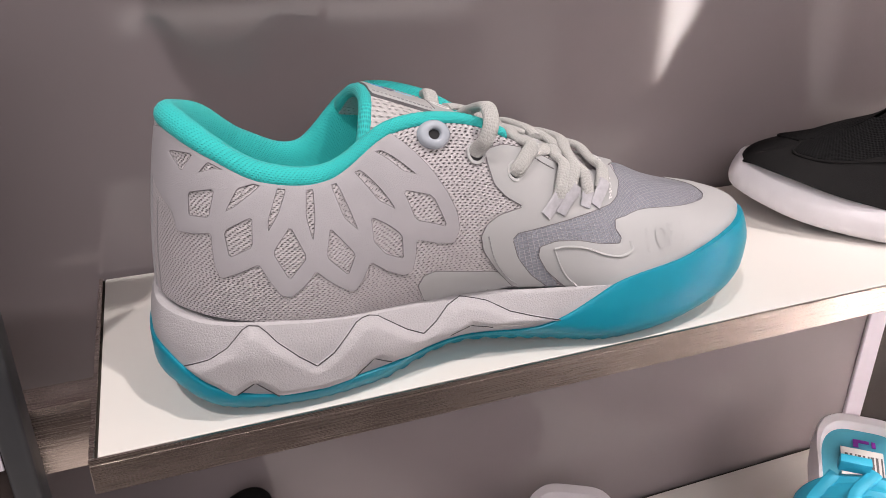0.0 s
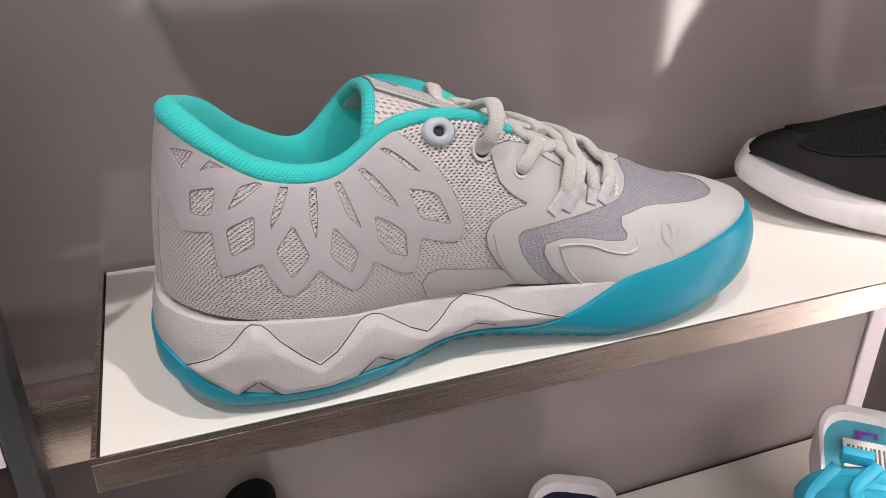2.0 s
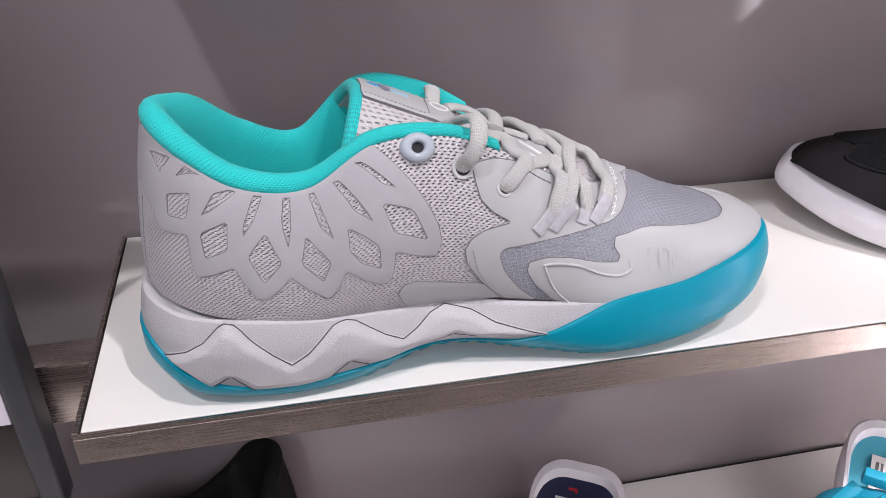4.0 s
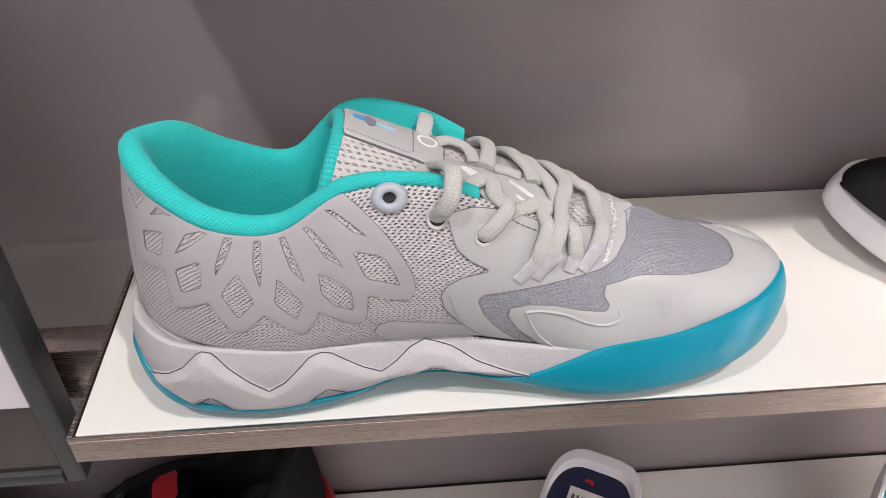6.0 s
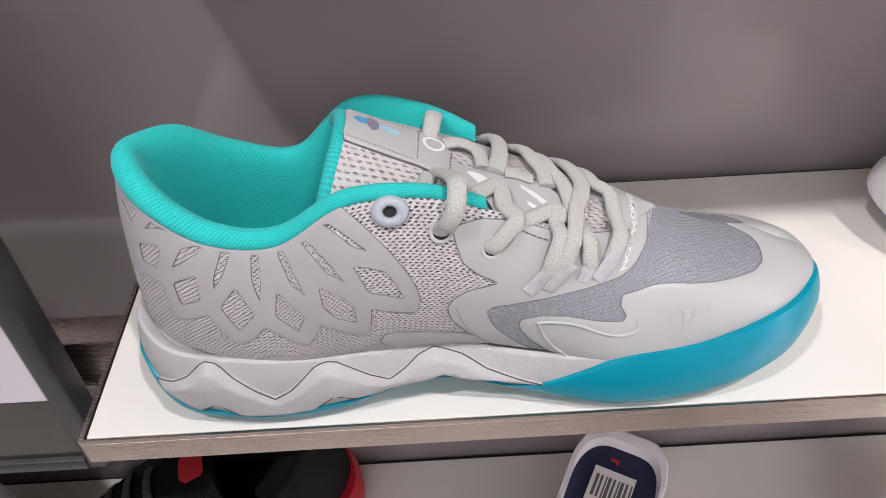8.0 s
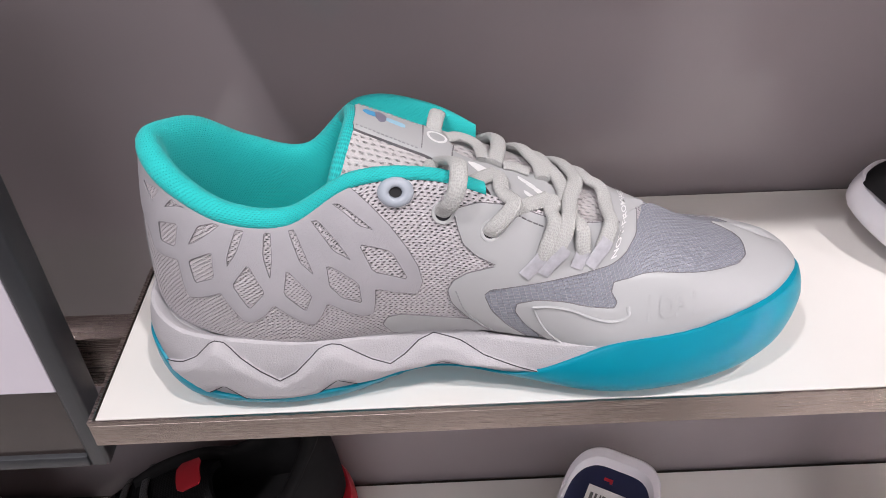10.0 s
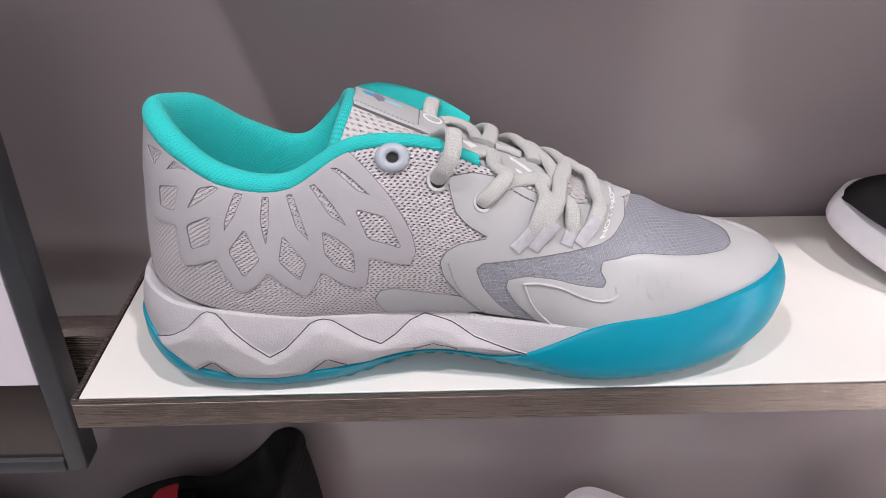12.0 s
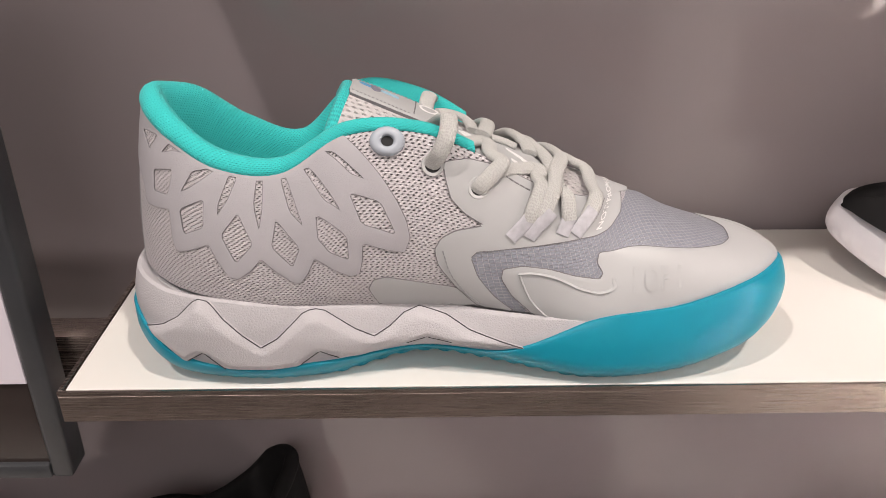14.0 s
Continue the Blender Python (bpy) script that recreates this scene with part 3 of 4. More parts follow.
def patch(name, outer, holes, surface, unit, lift, material, label="", step=1.7, soft=0.5, sunk=-0.6, open_top=None, passes=1, parent=None, cut=0.16, edge=None, chamfer=0.0):
    """A sheet let onto a surface: outlines in the surface's own two numbers, unit: their millimetres; raised by lift, with a rolled rim."""
    unit = np.array(unit, float)
    loops = [dense(rounded(np.asarray(q, float) * unit, passes, cut), step * 0.8) for q in [outer, *holes]]
    lo, hi = loops[0].min(0), loops[0].max(0)
    gx, gy = np.meshgrid(np.arange(lo[0], hi[0], step), np.arange(lo[1], hi[1], step), indexing="ij")
    gy = gy + (np.arange(gx.shape[0]) % 2)[:, None] * step / 2
    inner = np.stack([gx.ravel(), gy.ravel()], 1)
    inner = inner[inside(inner, loops)]
    rim = np.concatenate(loops)
    far = np.array([np.min(np.sum((rim - p) ** 2, 1)) for p in inner]) > (step * 0.55) ** 2 if len(inner) else np.zeros(0, bool)
    inner = inner[far]
    verts = np.concatenate([rim, inner])
    edges, start = [], 0
    for q in loops:
        edges += [(start + i, start + (i + 1) % len(q)) for i in range(len(q))]
        start += len(q)
    got, _, tris, orig, *_ = delaunay_2d_cdt([Vector(v) for v in verts.tolist()], edges, [], 0, 1e-5)
    got = np.array([tuple(v) for v in got])
    tris = np.array([t for t in tris if len(t) == 3])
    tris = tris[inside(got[tris].mean(1), loops)]
    on_rim = np.array([any(i < len(rim) for i in o) for o in orig])
    st = got / unit
    top_edge = st[:, 1] > open_top if open_top is not None else np.zeros(len(st), bool)
    full = lift(st) if callable(lift) else np.full(len(st), lift)
    rise = np.where(on_rim & ~top_edge, full * soft, full)
    if chamfer:
        gap = np.array([np.sqrt(np.min(np.sum((rim - p) ** 2, 1))) for p in got])
        rise = full * (soft + (1 - soft) * np.clip(gap / chamfer, 0, 1))
    pts = surface(st[:, 0], st[:, 1], rise)
    count = {}
    for t in tris:
        for a, b in ((t[0], t[1]), (t[1], t[2]), (t[2], t[0])):
            count[(min(a, b), max(a, b))] = count.get((min(a, b), max(a, b)), 0) + 1
    faces = [tuple(int(i) for i in t) for t in tris]
    sheet = len(faces)
    border = [e for e, c in count.items() if c == 1 and not (top_edge[e[0]] and top_edge[e[1]])]
    ids = sorted({i for e in border for i in e})
    low = {i: len(pts) + k for k, i in enumerate(ids)}
    if ids:
        pts = np.concatenate([pts, surface(st[ids, 0], st[ids, 1], np.full(len(ids), sunk))])
        faces += [(int(a), int(b), low[b], low[a]) for a, b in border]
        uv = np.concatenate([got, got[ids]])
    else:
        uv = got
    ob = shoe_part(name, pts, faces, [material, edge] if edge is not None else material, label, uv, 50, parent)
    bm = bmesh.new()
    bm.from_mesh(ob.data)
    bm.faces.ensure_lookup_table()
    if edge is not None:
        for f in bm.faces[sheet:]:
            f.material_index = 1
    bmesh.ops.recalc_face_normals(bm, faces=bm.faces)
    bm.to_mesh(ob.data)
    bm.free()
    return ob


UNIT = (25.0, 78.0)
# Knit body, all round.
us, hs = np.linspace(0, STATIONS, 560, endpoint=False), np.linspace(0, 1, 48)
U, H = np.meshgrid(us, hs, indexing="ij")
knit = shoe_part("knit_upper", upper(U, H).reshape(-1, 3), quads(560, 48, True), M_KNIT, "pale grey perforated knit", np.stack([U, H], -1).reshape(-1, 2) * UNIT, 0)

mirror = lambda loop: [(STATIONS - u, h) for u, h in loop]
petal_out = [(u, 1.0) if i < 10 else (u, h) for i, (u, h) in enumerate(PETAL_OUT)] + [(13.3, 0.62), (13.9, 0.7), (13.9, 0.96)]
petal_holes = [[(u, min(h, 0.965)) for u, h in q] for q in PETAL_HOLES]
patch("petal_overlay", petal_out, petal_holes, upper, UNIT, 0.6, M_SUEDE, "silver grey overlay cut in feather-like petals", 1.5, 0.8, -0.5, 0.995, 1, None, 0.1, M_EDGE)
patch("heel_panel", [(13.9, 0.0), (13.9, 1.0), (14.1, 1.0), (14.1, 0.0)], [], upper, UNIT, 0.8, M_SUEDE, "", 1.5, 0.4, -0.4, 0.995, 0)
patch("side_panel", LOWPANEL[:5] + [(6.4, 0.02), (7.3, -0.02), (8.25, -0.02)], [], upper, UNIT, 0.5, M_TPU, "smooth grey film panel", 1.6, 0.8, -0.4, edge=M_EDGE)


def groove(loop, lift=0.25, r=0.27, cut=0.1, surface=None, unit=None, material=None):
    """A thin dark tube, shade drawn as colour in the step round an overlay."""
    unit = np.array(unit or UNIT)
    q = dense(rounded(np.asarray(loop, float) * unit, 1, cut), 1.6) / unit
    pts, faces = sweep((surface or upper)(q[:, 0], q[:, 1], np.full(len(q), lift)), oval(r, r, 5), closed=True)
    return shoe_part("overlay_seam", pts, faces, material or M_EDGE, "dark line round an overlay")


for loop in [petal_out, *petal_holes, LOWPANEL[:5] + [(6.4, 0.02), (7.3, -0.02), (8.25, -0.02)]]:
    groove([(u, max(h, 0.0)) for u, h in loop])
RIP_EDGE = [(1.95, 1.0), (1.72, 0.93), (1.62, 0.85), (1.66, 0.76)] + RIP_EDGE[2:]
front_top = [(2.4, 1.0)]
rip = RIP_EDGE[:-2] + [(6.0, 0.0), (6.3, 0.0)] + [(6.5, 0.07), (6.93, 0.26), (7.12, 0.4), (7.0, 0.48), (5.8, 0.62), (5.2, 0.7), (4.5, 0.78), (4.2, 0.9), (4.1, 1.0)] + front_top
rip = [(u - (0.12 if i < 4 else 0), h) for i, (u, h) in enumerate(rip)]
FAR_EDGE = [(1.83, 1.0), (1.6, 0.93), (1.5, 0.85), (1.54, 0.76), (1.8, 0.68), (1.98, 0.59), (2.3, 0.52), (2.81, 0.495), (3.6, 0.44), (4.6, 0.25), (5.6, 0.0)]
far_rip = FAR_EDGE + rip[len(RIP_EDGE) - 2:]
patch("ripstop_vamp", rip, [], upper, UNIT, 0.35, M_RIP, "slate grey ripstop mesh", 1.7, 1.0, -0.2, 0.995)
patch("ripstop_vamp", mirror(far_rip), [], upper, UNIT, 0.35, M_RIP, "slate grey ripstop mesh", 2.5, 1.0, -0.2, 0.995)
eyestay = EYESTAY[:12] + [(6.2, 0.0)] + EYESTAY[13:22] + [(4.3, 1.0), (4.9, 1.0), (5.6, 0.985), (6.4, 0.975), (7.0, 0.985)]
patch("eyestay", eyestay, [], upper, UNIT, 0.8, M_TPU, "smooth grey film eyestay", 1.6, 0.7, -0.4, 0.992, edge=M_EDGE)
patch("eyestay", mirror(eyestay), [], upper, UNIT, 0.85, M_TPU, "smooth grey film eyestay", 2.6, 0.45, -0.4, 0.992)
guard = RIP_EDGE[:-2] + [(5.9, 0.0), (5.5, 0.0)] + [(k, 0.0) for k in (4, 3, 2, 1, 0, -1, -2, -3, -4)] + [(-5.5, 0.0)] + [(-u, h) for u, h in FAR_EDGE[::-1]] + [(-1.3, 1.0), (0, 1.0), (1.3, 1.0)]
patch("toe_guard", guard, [], upper, UNIT, 0.95, M_TPU, "smooth light grey film toe guard", 1.8, 0.65, -0.4, 0.995, edge=M_EDGE)

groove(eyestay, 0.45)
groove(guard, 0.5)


def wrap_text(name, body, size, place, material, parent, label=""):
    """Letters of the built-in font laid on a surface; place turns their x and y (text heights) into points."""
    font = bpy.data.curves.new(name, "FONT")
    font.body, font.size, font.extrude, font.offset = body, size, 0.0, 0.022
    font.resolution_u = 3
    ob = bpy.data.objects.new(name, font)
    mesh = bpy.data.meshes.new_from_object(ob)
    bpy.data.objects.remove(ob)
    co = np.array([v.co[:] for v in mesh.vertices])
    width = co[:, 0].max()
    pts = local(place(co[:, 0] / width, co[:, 1]))
    for v, p in zip(mesh.vertices, pts):
        v.co = p
    mesh.name = name
    bm = bmesh.new()
    bm.from_mesh(mesh)
    bmesh.ops.recalc_face_normals(bm, faces=bm.faces)
    bm.to_mesh(mesh)
    bm.free()
    return dress(name, mesh, material, parent, label, False)


wrap_text("embossed_letters", "1 OF 1", 1.0, lambda a, b: upper(4.12 - 0.85 * a, 0.165 + 0.01 * a + 0.24 * b, 1.4), M_TPU, shoe, "tone on tone embossed words 1 OF 1")


def saddle(a, b):
    side = a < 0.42
    f, g = np.clip(a / 0.42, 0, 1), np.clip((a - 0.42) / 0.58, 0, 1)
    low = upper(4.90 - 0.28 * f + 0.19 * b, 0.70 + 0.285 * f, np.full(len(a), 1.5))
    high = tab(4.62 - 0.05 * g + 0.19 * b, -1 + 1.75 * g, np.full(len(a), 1.3))
    return np.where(side[:, None], low, high)


tu, ta = np.meshgrid(np.linspace(4.08, 4.98, 14), np.linspace(-1.0, 1.0, 30), indexing="ij")
pts = np.concatenate([tab(tu, ta, 0.95).reshape(-1, 3), tab(tu, ta, -0.4).reshape(-1, 3)])
one = quads(14, 30)
rim = [i * 30 for i in range(14)] + [13 * 30 + j for j in range(1, 30)] + [i * 30 + 29 for i in range(12, -1, -1)] + list(range(28, 0, -1))
shoe_part("throat_tab", pts, one + [tuple(i + 420 for i in f[::-1]) for f in one] + [(i, j, j + 420, i + 420) for i, j in zip(rim, rim[1:] + rim[:1])], M_TPU, "smooth grey tab closing the throat", None, 50)
wrap_text("printed_letters", "NOT\u00b7FROM\u00b7HERE", 1.0, saddle, M_PRINT, shoe, "white printed words")

# Swoosh-like ridge on the toe guard.
ridge = curve([upper(u, h, 0.8) for u, h in SWOOSH], 40)
pts, faces = sweep(ridge, oval(1.1, 0.5, 8))
shoe_part("raised_line", pts, faces, M_TPU)
crease = curve([upper(u, h, 0.75) for u, h in ((6.28, 0.33), (6.12, 0.2), (5.95, 0.1), (5.7, 0.02))], 24)
pts, faces = sweep(crease, oval(0.9, 0.6, 8))
shoe_part("raised_line", pts, faces, M_TPU)

# ---- sole ----
VN = 420
vs = np.linspace(0, len(SOLE), VN, endpoint=False)
S = sole_at(vs)


def sole_loft(rows, name, material, label):
    """Rings of (stations, heights, lift), joined and closed at both ends."""
    pts = np.concatenate([r[:, None] for r in rows], 1).reshape(-1, 3)
    k = len(rows)
    faces = quads(VN, k, True)
    faces += [tuple(i * k for i in range(VN)), tuple(i * k + k - 1 for i in range(VN))[::-1]]
    ob = shoe_part(name, pts, faces, material, label, None, 40)
    bm = bmesh.new()
    bm.from_mesh(ob.data)
    bmesh.ops.recalc_face_normals(bm, faces=bm.faces)
    bm.to_mesh(ob.data)
    bm.free()
    return ob


def to_middle(ring, k, z=None):
    mid = ring.mean(0)
    out = ring + (mid - ring) * k * np.array([0.35, 1, 0])
    if z is not None:
        out[:, 2] = z
    return out


zb, zm, zt = S[:, 2], S[:, 3], S[:, 4]
tread = 0.9 * (np.mod(np.arange(VN), 4) < 2)
first = wall(vs, zb, -0.4)
ground = np.clip(zb - 4, 0, None) * 0.9
rows = [to_middle(first, 0.22, ground), to_middle(first, 0.08, np.maximum(zb - 2.5 - tread, 0.3)), wall(vs, zb - 0.6, -0.5 - tread * 0.6), wall(vs, zb + 0.8, -0.2)]
for f in np.linspace(0.12, 0.96, 9):
    rows.append(wall(vs, zb + (zm - zb) * f, 0.25 + 1.2 * np.sin(np.pi * f) * np.clip((zm - 28) / 10, 0, 1) * np.clip((S[:, 0] - 220) / 30, 0, 1)))
rows += [wall(vs, zm, -0.1), wall(vs, zm + 0.2, -1.2), wall(vs, zm - 0.5, -5)]
sole_loft(rows, "outsole", M_TEAL_RUBBER, "translucent teal rubber outsole rising over the toe")
flat = np.clip((zt - zm) / 4, 0, 1)
rows = [wall(vs, zm - 2, -6), wall(vs, zm - 0.8, -1.2)]
for f in np.linspace(0.02, 0.93, 12):
    rows.append(wall(vs, zm + (zt - zm) * f - 1.2 * (1 - flat), -1.1 - 0.7 * (1 - flat)))
rows += [wall(vs, zt - 0.4, -1.2 - 1.6 * (1 - flat)), wall(vs, zt + 0.3 * flat - 1.5 * (1 - flat), -2.6), wall(vs, zt - 0.2 - 1.4 * (1 - flat), -4), wall(vs, zt - 3, -8)]
sole_loft(rows, "midsole", M_FOAM, "grey foam midsole with pebbled grain")


def facets(st):
    """Folds of the zigzag: proud under each peak, lower under each valley, fading to the ground edge."""
    fold = np.interp(st[:, 0], [1.5, 2.53, 3.29, 4.0, 4.56, 5.01, 5.6, 6.2], [0.6, 2.4, 0.0, 2.4, 0.0, 2.0, 0.2, 0.0])
    return 2.0 + fold * np.clip((st[:, 1] - 12) / 22, 0, 1)


patch("zigzag_band", BAND, [], wall, (32.0, 1.0), facets, M_FOAM, "raised zigzag of grey foam", 0.9, 0.12, -1.4, None, 1, None, 0.08, M_FOAM, 3.2)
# Dark tubes draw the shade in the gaps between foam facets.
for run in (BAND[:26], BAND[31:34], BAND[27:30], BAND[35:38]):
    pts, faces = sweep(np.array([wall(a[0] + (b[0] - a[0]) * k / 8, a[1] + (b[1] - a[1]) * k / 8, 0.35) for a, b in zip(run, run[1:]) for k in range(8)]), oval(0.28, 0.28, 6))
    shoe_part("foam_seam", pts, faces, M_GAP_SHADE, "dark seam between foam facets")

# ---- collar and lining ----
def collar_and_insole(lining, binding, words):
    cu = np.concatenate([np.linspace(7.35, 14, 150), np.linspace(14, STATIONS - 7.35, 150)[1:]])
    top = ring_at(cu)[:, 3:6]
    e = 1e-2
    run = ring_at(cu + e)[:, 3:6] - ring_at(cu - e)[:, 3:6]
    run /= np.linalg.norm(run, axis=1)[:, None]
    inward = np.cross(run, [0, 0, 1.0])
    inward[:, 2] = 0
    inward /= np.linalg.norm(inward, axis=1)[:, None]
    centre = np.array([100.0, 44, 0])
    inward *= np.sign(np.sum(inward * (centre - top) * [1, 1, 0], 1))[:, None]
    side_u = np.minimum(cu, STATIONS - cu)
    fat = np.interp(side_u, [7.3, 8.3, 9.3, 10.3, 11.3, 12.5, 14], [0.46, 0.48, 0.58, 0.72, 0.85, 0.88, 0.80])
    rollup = [(-0.2, -2.2), (-1.3, -0.6), (-1.6, 1.5), (-0.9, 4.2), (1.2, 6.6), (4.2, 8.0), (7.2, 7.7), (9.6, 5.6), (11.2, 1.8), (12.2, -3.5)]
    rows = [top + inward * (d * fat)[:, None] + np.array([0, 0, 1.0]) * (z * fat)[:, None] for d, z in rollup]
    for f in (0.12, 0.3, 0.5, 0.75, 1.0):
        p = rows[9] + inward * (1.6 * np.sin(f * 3.0) - 2.5 * f)
        p = p.copy()
        p[:, 2] = rows[9][:, 2] + (54 - rows[9][:, 2]) * f * np.interp(side_u, [7.4, 8.6], [0.03, 1.0])
        rows.append(p)
    k = len(rows)
    pts = np.stack(rows, 1).reshape(-1, 3)
    across = np.concatenate([[0], np.cumsum([np.hypot(b[0] - a[0], b[1] - a[1]) for a, b in zip(rollup, rollup[1:])])])
    across = np.concatenate([across * 0.8, across[-1] * 0.8 + np.cumsum([np.mean(np.linalg.norm(b - a, axis=1)) for a, b in zip(rows[9:], rows[10:])])])
    along = np.concatenate([[0], np.cumsum(np.linalg.norm(np.diff(top, axis=0), axis=1))])
    uv = np.stack(np.meshgrid(along, across, indexing="ij"), -1).reshape(-1, 2)
    shoe_part("padded_collar", pts, quads(len(cu), k), lining, words + " padded mesh collar and lining", uv, 0)
    # End tips of the collar binding.
    for i, rows_i in ((0, 0), (-1, len(cu) - 1)):
        ring10 = pts.reshape(len(cu), k, 3)[rows_i, :10]
        shoe_part("binding_end", ring10, [tuple(range(10))], binding, words + " binding cut end")
    U2 = np.linspace(6.5, STATIONS - 6.5, 120)
    floor_ring = upper(U2, np.full(120, 0.15))
    insole = np.array([(p[0], 44 + (p[1] - 44) * 0.9, 55.0) for p in floor_ring])
    shoe_part("insole", insole, [tuple(range(120))], lining, words + " insole")


collar_and_insole(M_LINING, M_ROPE, "teal")

# ---- tongue ----
ss, ww = np.linspace(0, 6, 90), np.linspace(-1, 1, 50)
SS, WW = np.meshgrid(ss, ww, indexing="ij")
puff = 1.2 * np.cos(WW * np.pi / 2) ** 0.5
front = tongue(SS, WW, puff).reshape(-1, 3)
back = tongue(SS, WW, -5.0 + 0 * SS).reshape(-1, 3)
n = len(front)
faces = quads(90, 50) + [tuple(i + n for i in f[::-1]) for f in quads(90, 50)]
rim = [i * 50 for i in range(90)] + [89 * 50 + j for j in range(1, 50)] + [i * 50 + 49 for i in range(88, -1, -1)] + list(range(48, 0, -1))
faces += [(a, b, b + n, a + n) for a, b in zip(rim, rim[1:] + rim[:1])]
uv_tongue, faces_tongue = np.stack([SS, WW], -1).reshape(-1, 2) * (23, 34), faces
shoe_part("tongue", np.concatenate([front, back]), faces, M_TONGUE, "padded tongue of open grey air mesh", np.concatenate([uv_tongue, uv_tongue]), 50)
edge = curve(np.concatenate([tongue(np.full(9, 0.02), np.linspace(-1.0, 0.9, 9), -1.5), tongue(np.linspace(0.3, 1.5, 4), np.full(4, 0.98), -1.5)]), 70)
pts, faces = sweep(edge, oval(3.3, 3.3, 14))
shoe_part("tongue_binding", pts, faces, M_ROPE, "teal binding along the tongue's top", np.stack(np.meshgrid(np.arange(70) * 1.1, np.arange(14) * 1.9, indexing="ij"), -1).reshape(-1, 2), 0)

# ---- strip on the tongue, ring and prints ----
SU = (23.0, 34.0)
strip = [(0.10, 0.42), (0.97, 0.32), (1.62, 0.25), (1.80, 0.32), (1.98, 0.26), (2.13, 0.07), (2.22, -0.20), (2.61, -0.28), (3.02, -0.24), (3.45, -0.21), (3.89, -0.19), (4.14, -0.36), (4.25, -0.60), (3.87, -0.73), (3.33, -0.97), (3.09, -0.97), (2.85, -0.72), (2.41, -0.58), (2.16, -0.46), (1.98, -0.48), (1.68, -0.42), (0.90, -0.36), (0.10, -0.31)]
patch("lace_strip", strip, [], tongue, SU, 3.0, M_TPU, "smooth grey lace strip with stitched edge", 1.6, 0.85, 1.0, None, 1, None, 0.12, M_EDGE)


def disc(surface, at, unit, radius, n=28):
    t = np.linspace(0, 2 * np.pi, n, endpoint=False)
    return [(at[0] + radius * np.cos(a) / unit[0], at[1] + radius * np.sin(a) / unit[1]) for a in t]


patch("ring_print", disc(tongue, (1.88, 0.0), SU, 4.7), [disc(tongue, (1.88, 0.0), SU, 3.6)], tongue, SU, 3.2, M_PRINT, "white printed ring", 1.2, 1.0, 3.0, None, 0)
patch("rocket_print", [(0.30, 0.12), (0.40, 0.19), (0.62, 0.17), (0.64, 0.02), (0.42, 0.03)], [], tongue, SU, 3.2, M_BLUE, "small blue flame print", 1.2, 1.0, 3.0)
patch("rocket_print", [(0.60, 0.20), (0.72, 0.21), (0.84, 0.12), (0.83, -0.03), (0.71, -0.08), (0.61, 0.0)], [], tongue, SU, 3.3, M_GUNMETAL, "small violet grey capsule print", 1.2, 1.0, 3.0)
patch("rocket_print", [(0.84, 0.10), (1.24, 0.05), (1.24, -0.05), (0.83, -0.01)], [], tongue, SU, 3.2, M_PALEBLUE, "pale blue fading print", 1.2, 1.0, 3.0)
patch("white_mark", [(2.45, -0.36), (2.62, -0.34), (2.95, -0.44), (3.1, -0.62), (2.9, -0.56), (2.72, -0.66), (2.7, -0.52)], [], tongue, SU, 3.2, M_PRINT, "white printed mark", 1.2, 1.0, 3.0)
for a, b in ((3.42, -0.42), (3.58, -0.50), (3.74, -0.58), (3.55, -0.68)):
    patch("white_mark", [(a, b + 0.05), (a + 0.36, b - 0.08), (a + 0.38, b - 0.15), (a + 0.02, b - 0.02)], [], tongue, SU, 3.2, M_PRINT, "white printed stroke", 1.2, 1.0, 3.0)


# ---- eyelets ----
def surface_frame(u, h):
    e = 0.02
    p = upper(u, h, 0.8)
    a = upper(u - e, h) - upper(u + e, h)
    b = upper(u, h + e) - upper(u, h - e)
    a, b = a / np.linalg.norm(a), b / np.linalg.norm(b)
    nrm = np.cross(a, b)
    nrm /= np.linalg.norm(nrm)
    if nrm[1] > 0:
        nrm = -nrm
    return p, a, np.cross(nrm, a), nrm


def turned(name, at, profile, material, label="", stretch=1.0, tilt=0.0, n=36):
    """A ring turned from (radius, rise) about the surface's normal."""
    p, a, b, nrm = surface_frame(*at)
    rows = []
    for t in np.linspace(0, 2 * np.pi, n, endpoint=False):
        c, s = np.cos(t), np.sin(t)
        d = a * c * stretch + b * s
        rows.append([p + d * r + nrm * (z + tilt * c * r) for r, z in profile])
    return shoe_part(name, np.array(rows).reshape(-1, 3), quads(n, len(profile), True), material, label, None, 50)


turned("eyelet_ring", HOLE[0], [(6.2, -0.6), (6.0, 0.7), (5.1, 1.7), (3.8, 2.1), (2.7, 1.9), (2.3, 1.2), (2.1, 0.2)], M_RING, "glossy blue-grey plastic eyelet ring", 1.18)
# Nothing is cut open: black discs stand for the shade inside the holes.
turned("eyelet_hole", HOLE[0], [(2.15, 0.25), (0.01, 0.2)], M_BLACK, "dark eyelet opening", 1.18)
for at in HOLE[1:]:
    turned("lace_hole_rim", at, [(4.9, -0.2), (4.7, 0.25), (3.7, 0.3), (3.3, 0.0)], M_EMBOSS, "pale film ring round the lace hole")
    turned("lace_hole", at, [(3.35, 0.08), (0.01, 0.06)], M_BLACK, "dark lace hole")


# ---- laces ----
def U_(u, h, lift=1.5):
    return ("u", u, h, lift)


def T_(s, w, lift=3.0):
    return ("t", s, w, lift)


def P_(x, y, z, nx, ny, nz):
    return ("p", x, y, z, nx, ny, nz)


